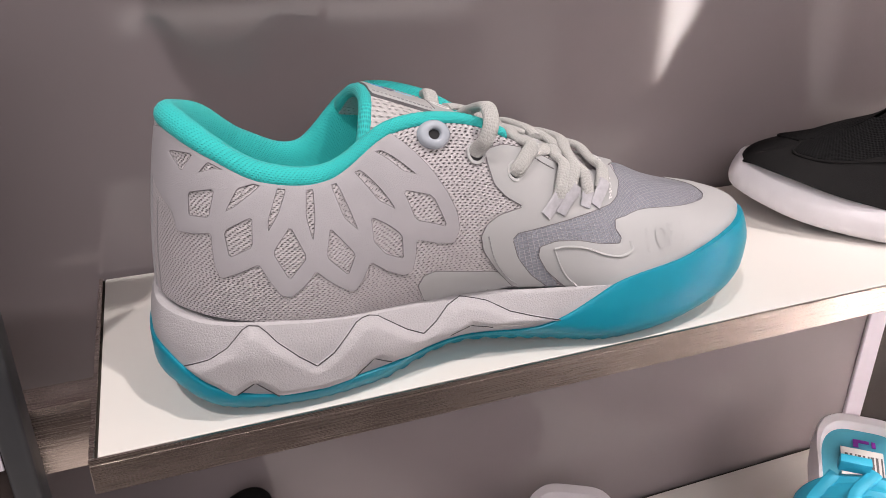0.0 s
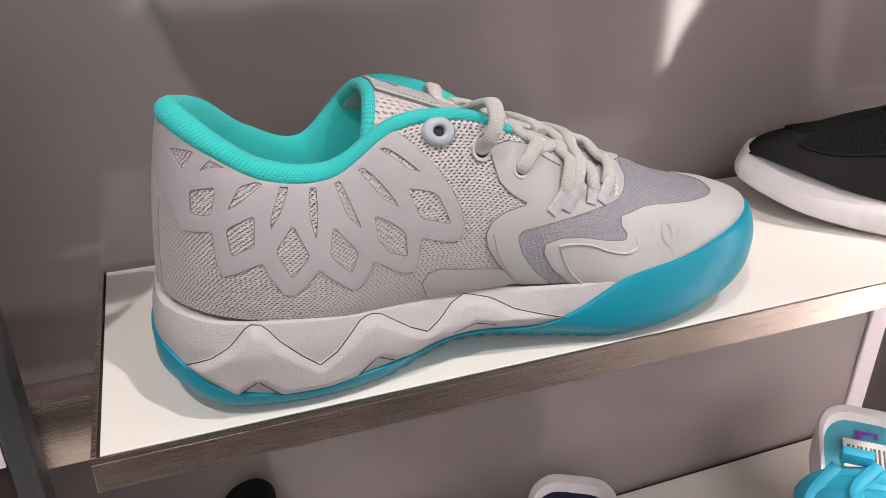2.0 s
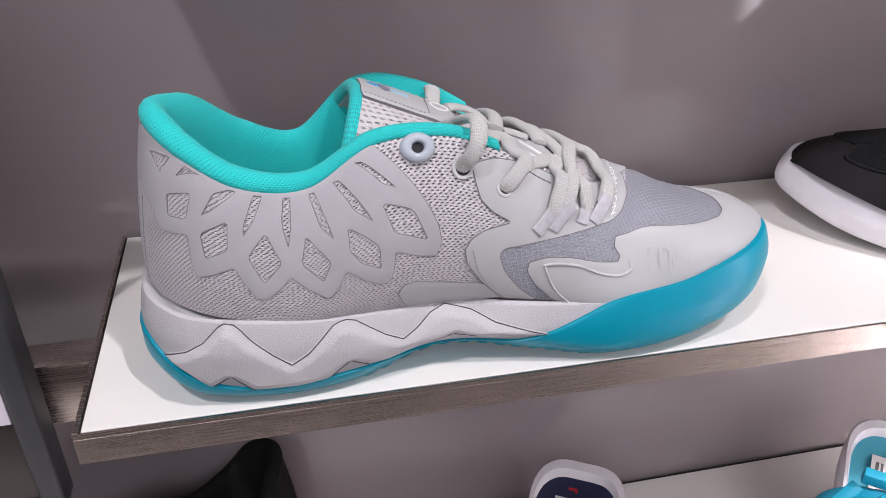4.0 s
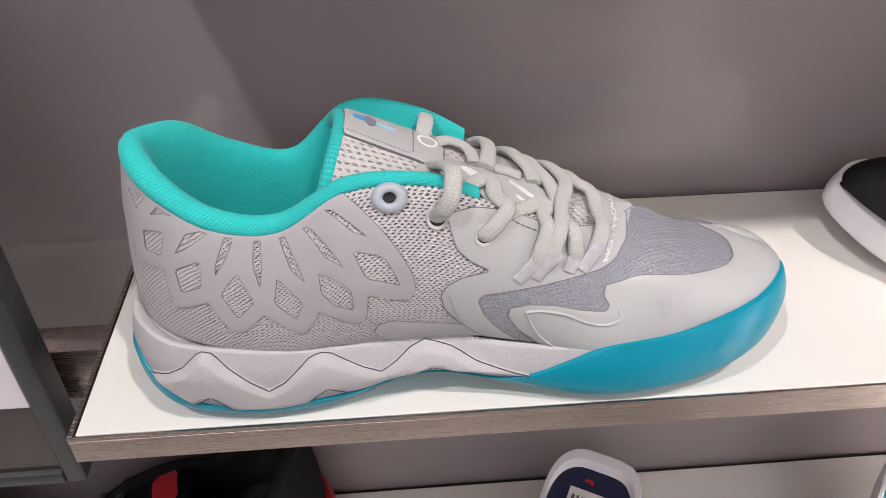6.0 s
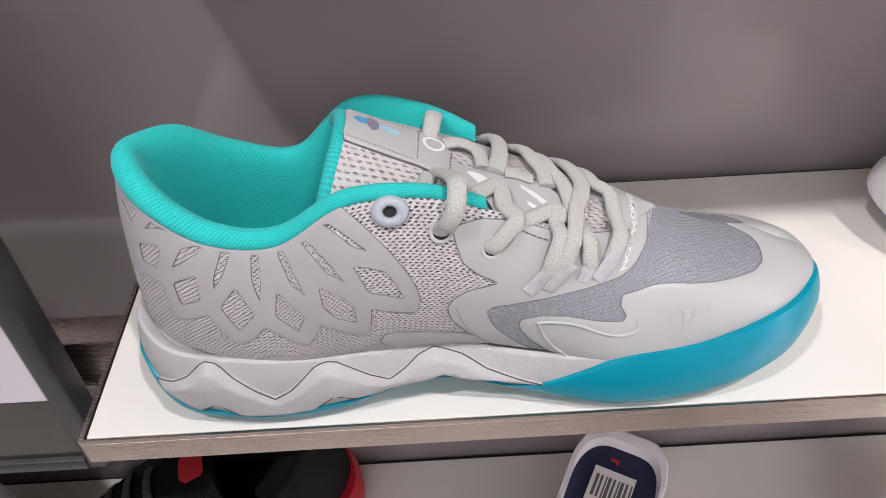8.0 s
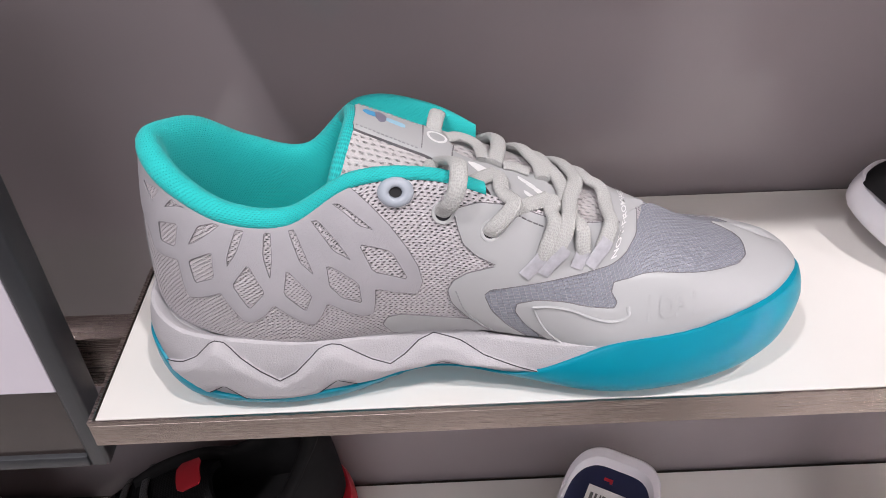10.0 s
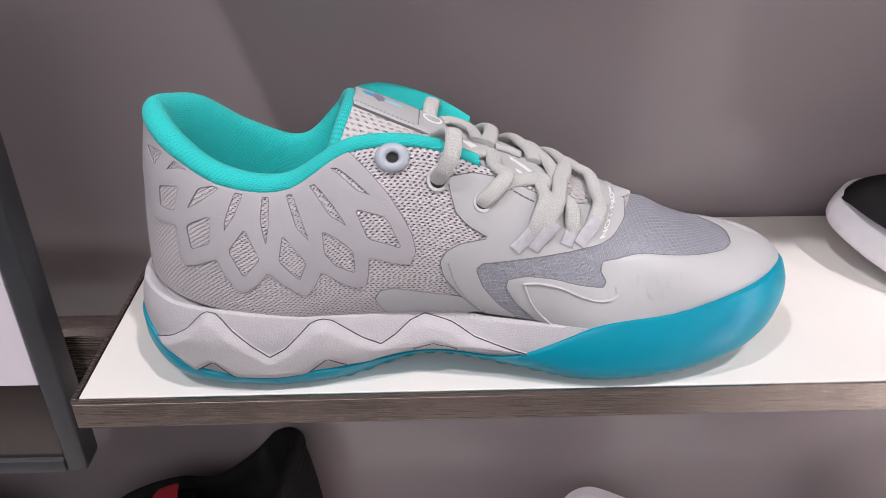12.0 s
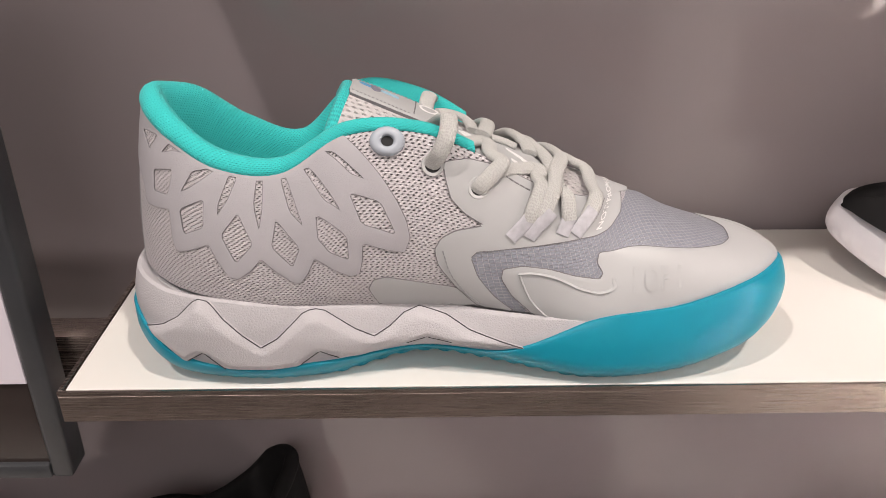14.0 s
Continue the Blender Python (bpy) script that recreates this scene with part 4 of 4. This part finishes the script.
def spot_at(m, more):
    if m[0] == "p":
        return np.array(m[1:4]) + np.array(m[4:7]) * more
    return (upper if m[0] == "u" else tongue)(m[1], m[2], m[3] + more)


def stitches(surface, marks, lift, step=2.4, length=1.5, material=None, name="stitching"):
    """A row of short threads along a line on a surface."""
    line = curve([surface(a, b, lift) for a, b in marks], 200)
    d = np.concatenate([[0], np.cumsum(np.linalg.norm(np.diff(line, axis=0), axis=1))])
    pts, faces = [], []
    for s0 in np.arange(0, d[-1] - length, step):
        seg = np.stack([np.interp(np.linspace(s0, s0 + length, 4), d, line[:, k]) for k in range(3)], 1)
        p, f = sweep(seg, oval(0.32, 0.3, 6))
        faces += [tuple(i + len(pts) for i in q) for q in f]
        pts += p.tolist()
    return shoe_part(name, pts, faces, material or M_THREAD, "row of thread stitches")


def lace(marks, width=3.7, thick=1.9, material=None, name="lace", label="flat woven light grey lace"):
    spots = np.array([spot_at(m, 0.0) for m in marks])
    above = np.array([spot_at(m, 1.0) for m in marks]) - spots
    n = 14 * len(marks)
    path, up = curve(spots, n), curve(above, n)
    side = np.cross(np.gradient(path, axis=0), up)
    pts, faces = sweep(path, oval(width, thick, 16, 2.3), side=side)
    length = np.concatenate([[0], np.cumsum(np.linalg.norm(np.diff(path, axis=0), axis=1))])
    uv = np.stack(np.meshgrid(length, np.arange(16) * 1.1, indexing="ij"), -1).reshape(-1, 2)
    return shoe_part(name, pts, faces, material or M_LACE, label, uv, 60)


lace([U_(7.87, 0.85, -1.0), U_(7.85, 0.885, 1.8), P_(174, 8.5, 111, 0.1, -1, 0.2), P_(177, 9.5, 118, 0.1, -0.9, 0.4), P_(178, 16.5, 123.5, 0.1, -0.5, 0.9), P_(176, 25, 121, 0.2, 0.1, 1), P_(173, 33, 116.5, 0.2, 0, 1), P_(170, 41, 111.5, 0.2, 0, 1)])
lace([T_(1.84, -0.90, 2.2), T_(1.85, -0.72, 2.4), T_(1.88, -0.52, 1.8)], 3.3, 1.6)
lace([T_(1.86, 0.18, 0.5), T_(1.86, 0.34, 4.6), T_(1.92, 0.52, 7.4), T_(2.04, 0.74, 7.6), T_(2.2, 0.95, 5.0), T_(2.34, 1.1, 1.0)])
lace([U_(7.22, 0.805, -1.0), U_(7.19, 0.845, 1.8), U_(7.10, 0.915, 3.2), U_(7.02, 0.985, 4.0), T_(3.12, -0.84, 5.4), T_(3.06, -0.64, 5.4), T_(2.98, -0.52, 4.8)])
lace([T_(2.97, -0.50, 4.6), T_(2.80, -0.62, 4.6), T_(2.57, -0.80, 4.2), T_(2.42, -0.95, 3.0)], 3.4, 1.6)
lace([T_(2.06, 0.06, 3.0), T_(2.28, 0.14, 4.2), T_(2.50, 0.09, 4.8), T_(2.66, -0.03, 4.4), T_(2.74, -0.26, 3.8)], 3.2, 1.5)
lace([T_(2.94, -0.28, 4.0), T_(3.02, 0.02, 5.2), T_(3.10, 0.45, 5.2), T_(3.12, 0.8, 4.6), T_(3.05, 1.1, 2.0)])
lace([T_(3.10, -0.24, 3.6), T_(3.36, -0.22, 3.8), T_(3.64, -0.25, 3.8)], 3.0, 1.4)
lace([T_(3.93, -0.32, 3.8), T_(3.86, -0.07, 4.8), T_(3.74, 0.15, 5.0), T_(3.62, 0.55, 4.8), T_(3.55, 1.0, 2.5)])
lace([U_(6.33, 0.715, 1.6), U_(6.34, 0.80, 3.4), U_(6.33, 0.94, 4.4), T_(4.08, -0.92, 5.0), T_(4.11, -0.78, 5.2), T_(4.04, -0.69, 4.6)])
lace([T_(4.02, -0.71, 4.4), T_(3.82, -0.82, 4.2), T_(3.56, -0.94, 3.6), T_(3.32, -1.06, 2.4)], 3.4, 1.6)
lace([U_(6.18, 0.74, 2.2), U_(6.16, 0.82, 4.2), U_(6.12, 0.94, 5.4), T_(4.42, -0.66, 6.0), T_(4.54, -0.24, 6.2), T_(4.47, 0.12, 5.8), T_(4.36, 0.5, 5.0), T_(4.25, 1.0, 2.5)])
lace([T_(4.30, -0.90, 3.0), T_(4.36, -0.58, 3.8), T_(4.23, -0.22, 4.4), T_(4.02, 0.06, 4.8), T_(3.90, 0.4, 4.6), T_(3.80, 0.95, 2.5)])
lace([U_(5.62, 0.775, 1.6), U_(5.70, 0.84, 3.0), U_(5.80, 0.93, 3.8), T_(4.54, -0.90, 4.0), T_(4.46, -0.6, 3.6)])
lace([U_(5.27, 0.80, 2.2), U_(5.22, 0.88, 3.8), U_(5.19, 0.965, 4.6), T_(5.16, -0.66, 5.0), T_(5.07, -0.16, 5.4), T_(4.86, 0.06, 5.0), T_(4.74, 0.5, 4.4), T_(4.62, 1.0, 2.0)])
for marks in (
    [U_(6.55, 0.575, 1.2), U_(6.45, 0.65, 1.8), U_(6.36, 0.735, 3.0)],
    [U_(6.26, 0.60, 1.2), U_(6.20, 0.68, 2.6), U_(6.10, 0.765, 5.0), U_(6.06, 0.80, 5.6)],
    [U_(5.70, 0.66, 1.2), U_(5.68, 0.72, 1.8), U_(5.64, 0.79, 2.8)],
    [U_(5.46, 0.675, 1.2), U_(5.38, 0.74, 2.6), U_(5.28, 0.82, 4.8), U_(5.24, 0.85, 5.2)],
):
    lace(marks, 3.1, 0.7, M_WEB, "webbing_loop", "silver webbing lace loop")

stitches(upper, [(7.0, 0.955), (6.7, 0.93), (6.4, 0.915)], 1.0, 3.0, 2.2, M_EDGE)
stitches(upper, [(5.05, 0.80), (4.95, 0.88), (4.86, 0.97)], 1.1, 1.9, 1.2, M_EDGE)
stitches(upper, [(13.55, 0.02), (13.55, 0.3), (13.5, 0.6)], 0.2, 2.2, 1.5)
stitches(upper, [(7.5, 0.42), (7.3, 0.27), (7.0, 0.13), (6.7, 0.03)], 0.95, 2.6, 1.7)
stitches(tongue, [(0.2, -0.26), (0.9, -0.31), (1.6, -0.37)], 3.1, 1.9, 1.2)
stitches(tongue, [(0.2, 0.36), (0.95, 0.27), (1.6, 0.21)], 3.1, 1.9, 1.2)
stitches(tongue, [(1.62, 0.22), (1.60, 0.0), (1.62, -0.38)], 3.1, 1.9, 1.2, M_EDGE)
stitches(tongue, [(2.2, -0.1), (2.18, -0.28), (2.2, -0.44)], 3.1, 1.9, 1.2, M_EDGE)


# ---- things beside and below ----
M_BLACK_KNIT = fabric("black_knit", (0.014, 0.014, 0.015), 2.2, 1.6, (0.1, 0.4), 0.25, 0.8, 0.0009, 0.9, 0.2, 0.0)
M_BLACK_NUBUCK = plain("black_nubuck", (0.013, 0.0125, 0.013), 0.72, vary=0.15, relief=0.4, grain=1500).mat
for m in (M_BLACK_KNIT, M_BLACK_NUBUCK):
    m.node_tree.nodes["Principled BSDF"].inputs["Specular IOR Level"].default_value = 0.07
M_BLACK_LACE = m_lace((0.02, 0.02, 0.022))
M_WHITE_FOAM = m_leathery("white_foam", (0.76, 0.73, 0.77), 0.5, 700, 0.0003, 0.2)
M_RED = plain("red_rubber", (0.42, 0.012, 0.022), 0.45, vary=0.08).mat
M_NAVY = plain("navy_footbed", (0.008, 0.012, 0.05), 0.6, vary=0.15, relief=0.4, grain=900).mat
M_AQUA = plain("aqua_foam", (0.02, 0.42, 0.62), 0.5, vary=0.06, relief=0.2).mat
M_AQUA_BED = plain("aqua_footbed", (0.06, 0.36, 0.48), 0.6, vary=0.06, relief=0.3).mat
M_PAPER = plain("white_paper", (0.75, 0.72, 0.70), 0.7, vary=0.03).mat
M_PURPLE = plain("purple_print", (0.24, 0.03, 0.36), 0.5).mat
M_POSTER = plain("pale_lilac_sheet", (0.72, 0.67, 0.74), 0.5, vary=0.02, scale=6).mat
M_BROWN = plain("dark_brown_gloss_panel", (0.035, 0.026, 0.024), 0.18, vary=0.2, scale=20).mat
M_INK = plain("black_ink", (0.12, 0.11, 0.11), 0.6).mat


def sneaker(label, at, turn, size, upper_mat, vamp_mat, sole_mat, lining, lace_mat, words, tall=None, peak=False):
    """A laced sneaker on the same last as the grey one."""
    owner = holder("sneaker", at, turn)
    tagged(owner, label, "shoe")
    SITE["owner"], SITE["size"] = owner, np.array(size)
    low = lambda x: np.interp(x, [250, 335], [0.70, 0.88])
    foot = lambda x: np.interp(x, [36, 128, 185, 240, 290, 343], [51, 38, 36, 31, 41.5, 52])
    steep = (lambda p: np.concatenate([p[..., :2], np.minimum(p[..., 2:], foot(p[..., :1])) * low(p[..., :1]) + np.maximum(p[..., 2:] - foot(p[..., :1]), 0) * tall], -1)) if tall else None
    if peak:
        factor = lambda x: 0.80 + 0.38 * np.clip((115 - x) / 50, 0, 1)
        steep = lambda p: np.concatenate([p[..., :2], np.minimum(p[..., 2:], 50) + np.maximum(p[..., 2:] - 50, 0) * factor(p[..., :1])], -1)
    SITE["warp"] = steep
    us, hs = np.linspace(0, STATIONS, 280, endpoint=False), np.linspace(0, 1, 26)
    U, H = np.meshgrid(us, hs, indexing="ij")
    shoe_part("upper", upper(U, H).reshape(-1, 3), quads(280, 26, True), upper_mat, "", np.stack([U, H], -1).reshape(-1, 2) * UNIT, 0)
    window = [(1.5, 1.0), (1.7, 0.62), (2.6, 0.5), (3.6, 0.5), (4.6, 0.58), (5.2, 0.75), (5.4, 1.0)]
    for loop in (window, mirror(window)):
        patch("vamp_mesh", loop, [], upper, UNIT, 0.3, vamp_mat, "", 3.0, 1.0, -0.3, 0.995)
        line = curve([upper(u, h - 0.03, 0.6) for u, h in loop], 40)
        pts, faces = sweep(line, oval(0.8, 0.8, 6))
        shoe_part("piping", pts, faces, upper_mat)
    SITE["warp"] = (lambda p: np.concatenate([p[..., :2], p[..., 2:] * low(p[..., :1])], -1)) if tall else None
    rim = sole_at(vs)
    edge_z, top = rim[:, 2], rim[:, 4] + 1.5
    first = wall(vs, edge_z, -0.4)
    groove = 0.35 * (np.mod(np.arange(VN), 6) < 3)
    rows = [to_middle(first, 0.2, np.clip(edge_z - 4, 0, None) * 0.9), to_middle(first, 0.07, np.maximum(edge_z - 2.5, 0.2)), wall(vs, edge_z + 0.5, -0.3)]
    rows += [wall(vs, edge_z + (top - edge_z) * f, 1.4 * np.sin(np.pi * f) - groove * (0.15 < f < 0.5)) for f in np.linspace(0.1, 0.95, 9)]
    rows += [wall(vs, top, -0.4), wall(vs, top + 0.2, -2.2), wall(vs, top - 2, -6)]
    sole_loft(rows, "sole", sole_mat, words + " rubber and foam sole")
    SITE["warp"] = steep
    collar_and_insole(lining, lining, "dark")
    pts = tongue(SS, WW, 1.0).reshape(-1, 3)
    shoe_part("tongue", np.concatenate([pts, tongue(SS, WW, -5.0).reshape(-1, 3)]), faces_tongue, vamp_mat, "padded tongue", np.concatenate([uv_tongue, uv_tongue]), 50)
    for s in (5.2, 4.5, 3.8, 3.1, 2.4):
        lace([T_(s + 0.1, -1.25, 0.5), T_(s + 0.05, -0.9, 3.5), T_(s, -0.4, 5.0), T_(s - 0.1, 0.1, 5.0), T_(s - 0.2, 0.7, 4.5), T_(s - 0.3, 1.25, 1.0)], 3.2, 1.7, lace_mat, "lace", "flat dark lace")
    SITE["warp"] = None
    return owner


sneaker("black mesh sneaker with thick white sole and black laces", (0.546, 0.040, 0.0), 152.0, (1.0, 1.0, 1.0), M_BLACK_NUBUCK, M_BLACK_KNIT, M_WHITE_FOAM, M_BLACK_KNIT, M_BLACK_LACE, "white", 1.2)
black_red = sneaker("black sneaker with red sole on the lower shelf", (-0.052, 0.088, -0.3008), 198.0, (1.0, 1.0, 1.0), M_BLACK_NUBUCK, M_BLACK_KNIT, M_RED, M_BLACK_NUBUCK, M_BLACK_LACE, "red", None, True)
patch("red_patterned_pull", [(0.25, -0.5), (0.3, 0.3), (1.2, 0.3), (1.2, -0.5)], [], tongue, SU, 1.6, M_RED, "red patterned tongue patch", 3.0, 1.0, 0.5)

sneaker("light grey sneaker on the lower shelf", (-0.300, 0.085, -0.3008), 180.0, (1.0, 1.0, 0.9), M_FOAM, M_TONGUE, M_FOAM, M_TONGUE, M_LACE, "grey")


def slide(name, label, heel, toe, rim_mat, bed_mat, strap_mat=None):
    """A slide sandal propped up with its heel high: a thick rim, a sunken footbed and, where given, a ribbed strap."""
    heel, toe = Vector(heel), Vector(toe)
    along = (toe - heel).normalized()
    side = along.cross(Vector((0, 0, 1))).normalized()
    up = side.cross(along)
    m = Matrix((side, along, up)).transposed().to_4x4()
    owner = new(name)
    owner.matrix_world = Matrix.Translation((heel + toe) / 2) @ m
    tagged(owner, label, "sandal")
    length = (toe - heel).length
    form = curve([(0, 0), (0.024, 0.004), (0.037, 0.030), (0.037, 0.09), (0.043, 0.16), (0.050, 0.215), (0.040, 0.255), (0.005, 0.272), (-0.034, 0.258), (-0.047, 0.215), (-0.041, 0.15), (-0.036, 0.09), (-0.035, 0.030), (-0.024, 0.004)], 120, True)
    form[:, 1] = form[:, 1] / 0.272 * length - length / 2
    mid = form.mean(0)
    ring = lambda k, z: np.concatenate([mid + (form - mid) * k, np.full((120, 1), z)], 1)
    rows = [ring(0.90, -0.030), ring(0.97, -0.028), ring(1.0, -0.012), ring(1.0, 0.004), ring(0.97, 0.009), ring(0.90, 0.009), ring(0.85, 0.004)]
    pts = np.stack(rows, 1).reshape(-1, 3)
    dress("foam_rim", mesh_of("foam_rim", pts, quads(120, 7, True) + [tuple(i * 7 for i in range(120))]), rim_mat, owner, "pale moulded foam rim")
    rows = [ring(0.87, 0.0045), ring(0.6, 0.002), ring(0.2, 0.001)]
    pts = np.stack(rows, 1).reshape(-1, 3)
    dress("footbed", mesh_of("footbed", pts, quads(120, 3, True) + [tuple(i * 3 + 2 for i in range(120))]), bed_mat, owner, "textured footbed")
    y0 = -length / 2
    for k, (lo, hi, mat, words) in enumerate((((-0.014, y0 + 0.036, 0.0050), (0.018, y0 + 0.068, 0.0056), M_PAPER, "white paper price sticker"),)):
        sticker = part("price_sticker", box(lo, hi), mat, owner, words, False)
        for j in range(9):
            x = -0.013 + j * 0.0032
            part("printed_bar", box((x, y0 + 0.042, 0.0057), (x + 0.0012 + 0.0006 * (j % 3), y0 + 0.060, 0.0059)), M_INK, sticker, "", False)
    mark_mat = M_PURPLE if strap_mat else M_RED
    bm = bmesh.new()
    for x, w, h in ((-0.004, 0.010, 0.003), (0.004, 0.004, 0.008), (-0.009, 0.003, 0.006)) if strap_mat else ((0.004, 0.005, 0.0025), (0.002, 0.002, 0.004)):
        add_box(bm, (x, y0 + 0.026, 0.0048), (x + w, y0 + 0.026 + h, 0.0052))
    part("printed_mark", bm, mark_mat, owner, "small printed mark", False)
    if strap_mat:
        n, k = 40, 26
        a = np.linspace(0, np.pi, n)
        outer, inner = [], []
        for j in range(k):
            y = y0 + 0.086 + 0.10 * j / (k - 1)
            bulge = 1 + 0.12 * np.sin(np.pi * j / (k - 1))
            wave = 0.0016 * (np.sin(j * 2.4 + 1.2 * np.sin(3 * a)) > -0.1)
            r = 0.030 * bulge
            outer.append(np.stack([0.052 * np.cos(a), np.full(n, y), -0.012 + (r + 0.022) * np.sin(a) + wave], 1))
        pts = np.array(outer).reshape(-1, 3)
        ob = dress("strap", mesh_of("strap", pts, quads(k, n)), strap_mat, owner, "ribbed aqua foam strap", True, 30)
        ob.modifiers.new("thick", "SOLIDIFY").thickness = 0.006
        for x in (-0.024, 0.004, 0.030):
            path = curve([(x, y0 + 0.086, 0.042), (x + 0.016, y0 + 0.114, 0.045), (x - 0.004, y0 + 0.154, 0.045), (x + 0.012, y0 + 0.184, 0.040)], 30)
            path[:, 2] = -0.010 + 0.052 * np.sqrt(np.clip(1 - (path[:, 0] / 0.052) ** 2, 0.05, 1)) * (1 + 0.05 * np.sin(np.pi * (path[:, 1] - y0 - 0.086) / 0.1)) + 0.001
            pts, faces = sweep(path, oval(0.005, 0.0022, 10))
            dress("strap_rib", mesh_of("strap_rib", pts, faces), strap_mat, ob)
        part("strap_tab", box((0.008, y0 + 0.080, 0.040), (0.030, y0 + 0.0875, 0.052), 0.001), M_AQUA, ob, "aqua woven tab")
    # The stand that holds the heel up.
    return owner


def riser(x, y, z, height, width):
    ob = holder("display_riser", (x, y, z))
    part("back_plate", box((-width / 2, -0.004, 0.0), (width / 2, 0.004, height), 0.001), M_PAPER, ob)
    part("foot_plate", box((-width / 2, -0.05, 0.0), (width / 2, -0.004, 0.004), 0.001), M_PAPER, ob)
    return tagged(ob, "low white riser under a propped sandal", "riser")


slide("slide_sandal", "white slide sandal with navy footbed and price sticker", (0.315, 0.136, -0.231), (0.197, -0.075, -0.268), M_WHITE_FOAM, M_NAVY)
slide("slide_sandal", "white slide sandal with aqua footbed and ribbed aqua strap", (0.574, 0.101, -0.208), (0.429, -0.072, -0.272), M_WHITE_FOAM, M_AQUA_BED, M_AQUA)
riser(0.288, 0.088, -0.3008, 0.026, 0.05)
riser(0.534, 0.066, -0.3008, 0.060, 0.05)

# Charcoal sign frame with a pale sheet, left of the shelf.
sign = holder("sign_frame", (-0.17, 0.067, -0.096))
tagged(sign, "charcoal metal sign frame holding a pale lilac sheet", "sign")
X0, X1, ZT = -0.13, 0.140, 0.30
part("frame_upright", box((X1 - 0.0118, -0.020, 0.0), (X1, 0.0, ZT), 0.0028, 3), M_SIGN, sign)
part("frame_upright", box((X0, -0.020, 0.0), (X0 + 0.0118, 0.0, ZT), 0.0028, 3), M_SIGN, sign)
part("frame_rail", box((X0 + 0.0118, -0.020, 0.0), (X1 - 0.0118, 0.0, 0.0095), 0.0015), M_SIGN, sign)
part("frame_rail", box((X0 + 0.0118, -0.020, ZT - 0.011), (X1 - 0.0118, 0.0, ZT), 0.0015), M_SIGN, sign)
part("back_panel", box((X0 + 0.0118, -0.0165, 0.0095), (X1 - 0.0118, -0.0130, ZT - 0.011)), M_BROWN, sign, "dark brown glossy panel", False)
part("sheet", box((X0 + 0.013, -0.0180, 0.064), (X1 - 0.0122, -0.0168, ZT - 0.012), 0.0004, 1), M_POSTER, sign, "pale lilac printed sheet", False)

rail = holder("steel_rail", (-0.3, 0.0905, -0.0425))
tagged(rail, "square brushed steel rail running to the shelf's end", "rail")
part("tube", box((-0.3, -0.0105, -0.0200), (0.296, 0.0105, 0.0200), 0.0012), M_STEEL, rail)
part("end_plate", box((0.296, -0.0108, -0.0203), (0.299, 0.0108, 0.0203), 0.0005), M_STEEL, rail, "steel end plate")
SITE["owner"], SITE["size"] = shoe, np.ones(3)

# ---- a lit upright, and a white upright and panel with added glow, in front of the wall, seen only as reflections in the laminate ----
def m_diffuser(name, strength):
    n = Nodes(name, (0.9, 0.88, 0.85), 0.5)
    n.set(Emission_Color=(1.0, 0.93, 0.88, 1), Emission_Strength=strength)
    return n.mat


M_LED, M_GLOW_WHITE = m_diffuser("led_diffuser", 22.0), m_diffuser("backlit_acrylic", 0.6)
led = holder("led_upright", (0.686, -0.213, 0.0))
tagged(led, "slim upright light strip of the next display", "lamp")
part("diffuser", box((-0.020, -0.004, -0.50), (0.020, 0.004, 0.62), 0.002), M_LED, led, "glowing diffuser")
part("housing", box((-0.023, -0.009, -1.2), (0.023, -0.0045, 0.66), 0.001), M_STEEL, led, "steel housing")

# White upright; its glow is added so the pale band shows in the wall.
lightbox = holder("lightbox", (0.513, -0.325, -1.2))
tagged(lightbox, "narrow white backlit display upright", "lamp")
part("diffuser", box((-0.052, 0.0, 0.30), (0.052, 0.008, 1.84), 0.002), M_GLOW_WHITE, lightbox, "softly glowing acrylic")
part("housing", box((-0.055, -0.03, 0.012), (0.055, -0.0005, 1.85), 0.002), M_PAPER, lightbox)
part("foot", box((-0.07, -0.06, 0.0), (0.07, 0.06, 0.012), 0.002), M_STEEL, lightbox)

# Unlit on this side; emission is added to brighten the wall's right part.
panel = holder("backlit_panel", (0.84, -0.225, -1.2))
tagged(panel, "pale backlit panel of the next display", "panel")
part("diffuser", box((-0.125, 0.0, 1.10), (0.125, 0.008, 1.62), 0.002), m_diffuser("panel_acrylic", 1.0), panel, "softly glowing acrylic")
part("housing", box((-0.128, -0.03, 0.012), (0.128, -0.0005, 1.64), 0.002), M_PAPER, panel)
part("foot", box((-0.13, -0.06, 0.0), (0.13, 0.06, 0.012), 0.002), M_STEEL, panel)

counter = holder("counter_light", (1.02, -3.14, -0.305))
tagged(counter, "long light strip along a counter across the aisle", "lamp")
part("diffuser", box((-1.08, 0.0, -0.035), (1.08, 0.012, 0.035), 0.004), m_diffuser("counter_diffuser", 5.0), counter, "glowing diffuser")
part("housing", box((-1.1, -0.06, -0.045), (1.1, -0.0005, 0.045), 0.003), M_STEEL, counter, "steel housing")

# Where the display wall ends: a pale trim and a dark panel beyond it.
structure(finish("trim", box((0.646, WALL_Y - 0.004, -1.2), (0.669, WALL_Y - 0.0002, -0.02), 0.0008, 1), M_POSTER, smooth=False), "pale upright trim at the end of the display wall", "trim")
structure(finish("wall_panel", box((0.670, WALL_Y - 0.003, -1.2), (0.86, WALL_Y - 0.0002, -0.02)), M_BROWN, smooth=False), "dark brown panel beyond the display wall", "wall")
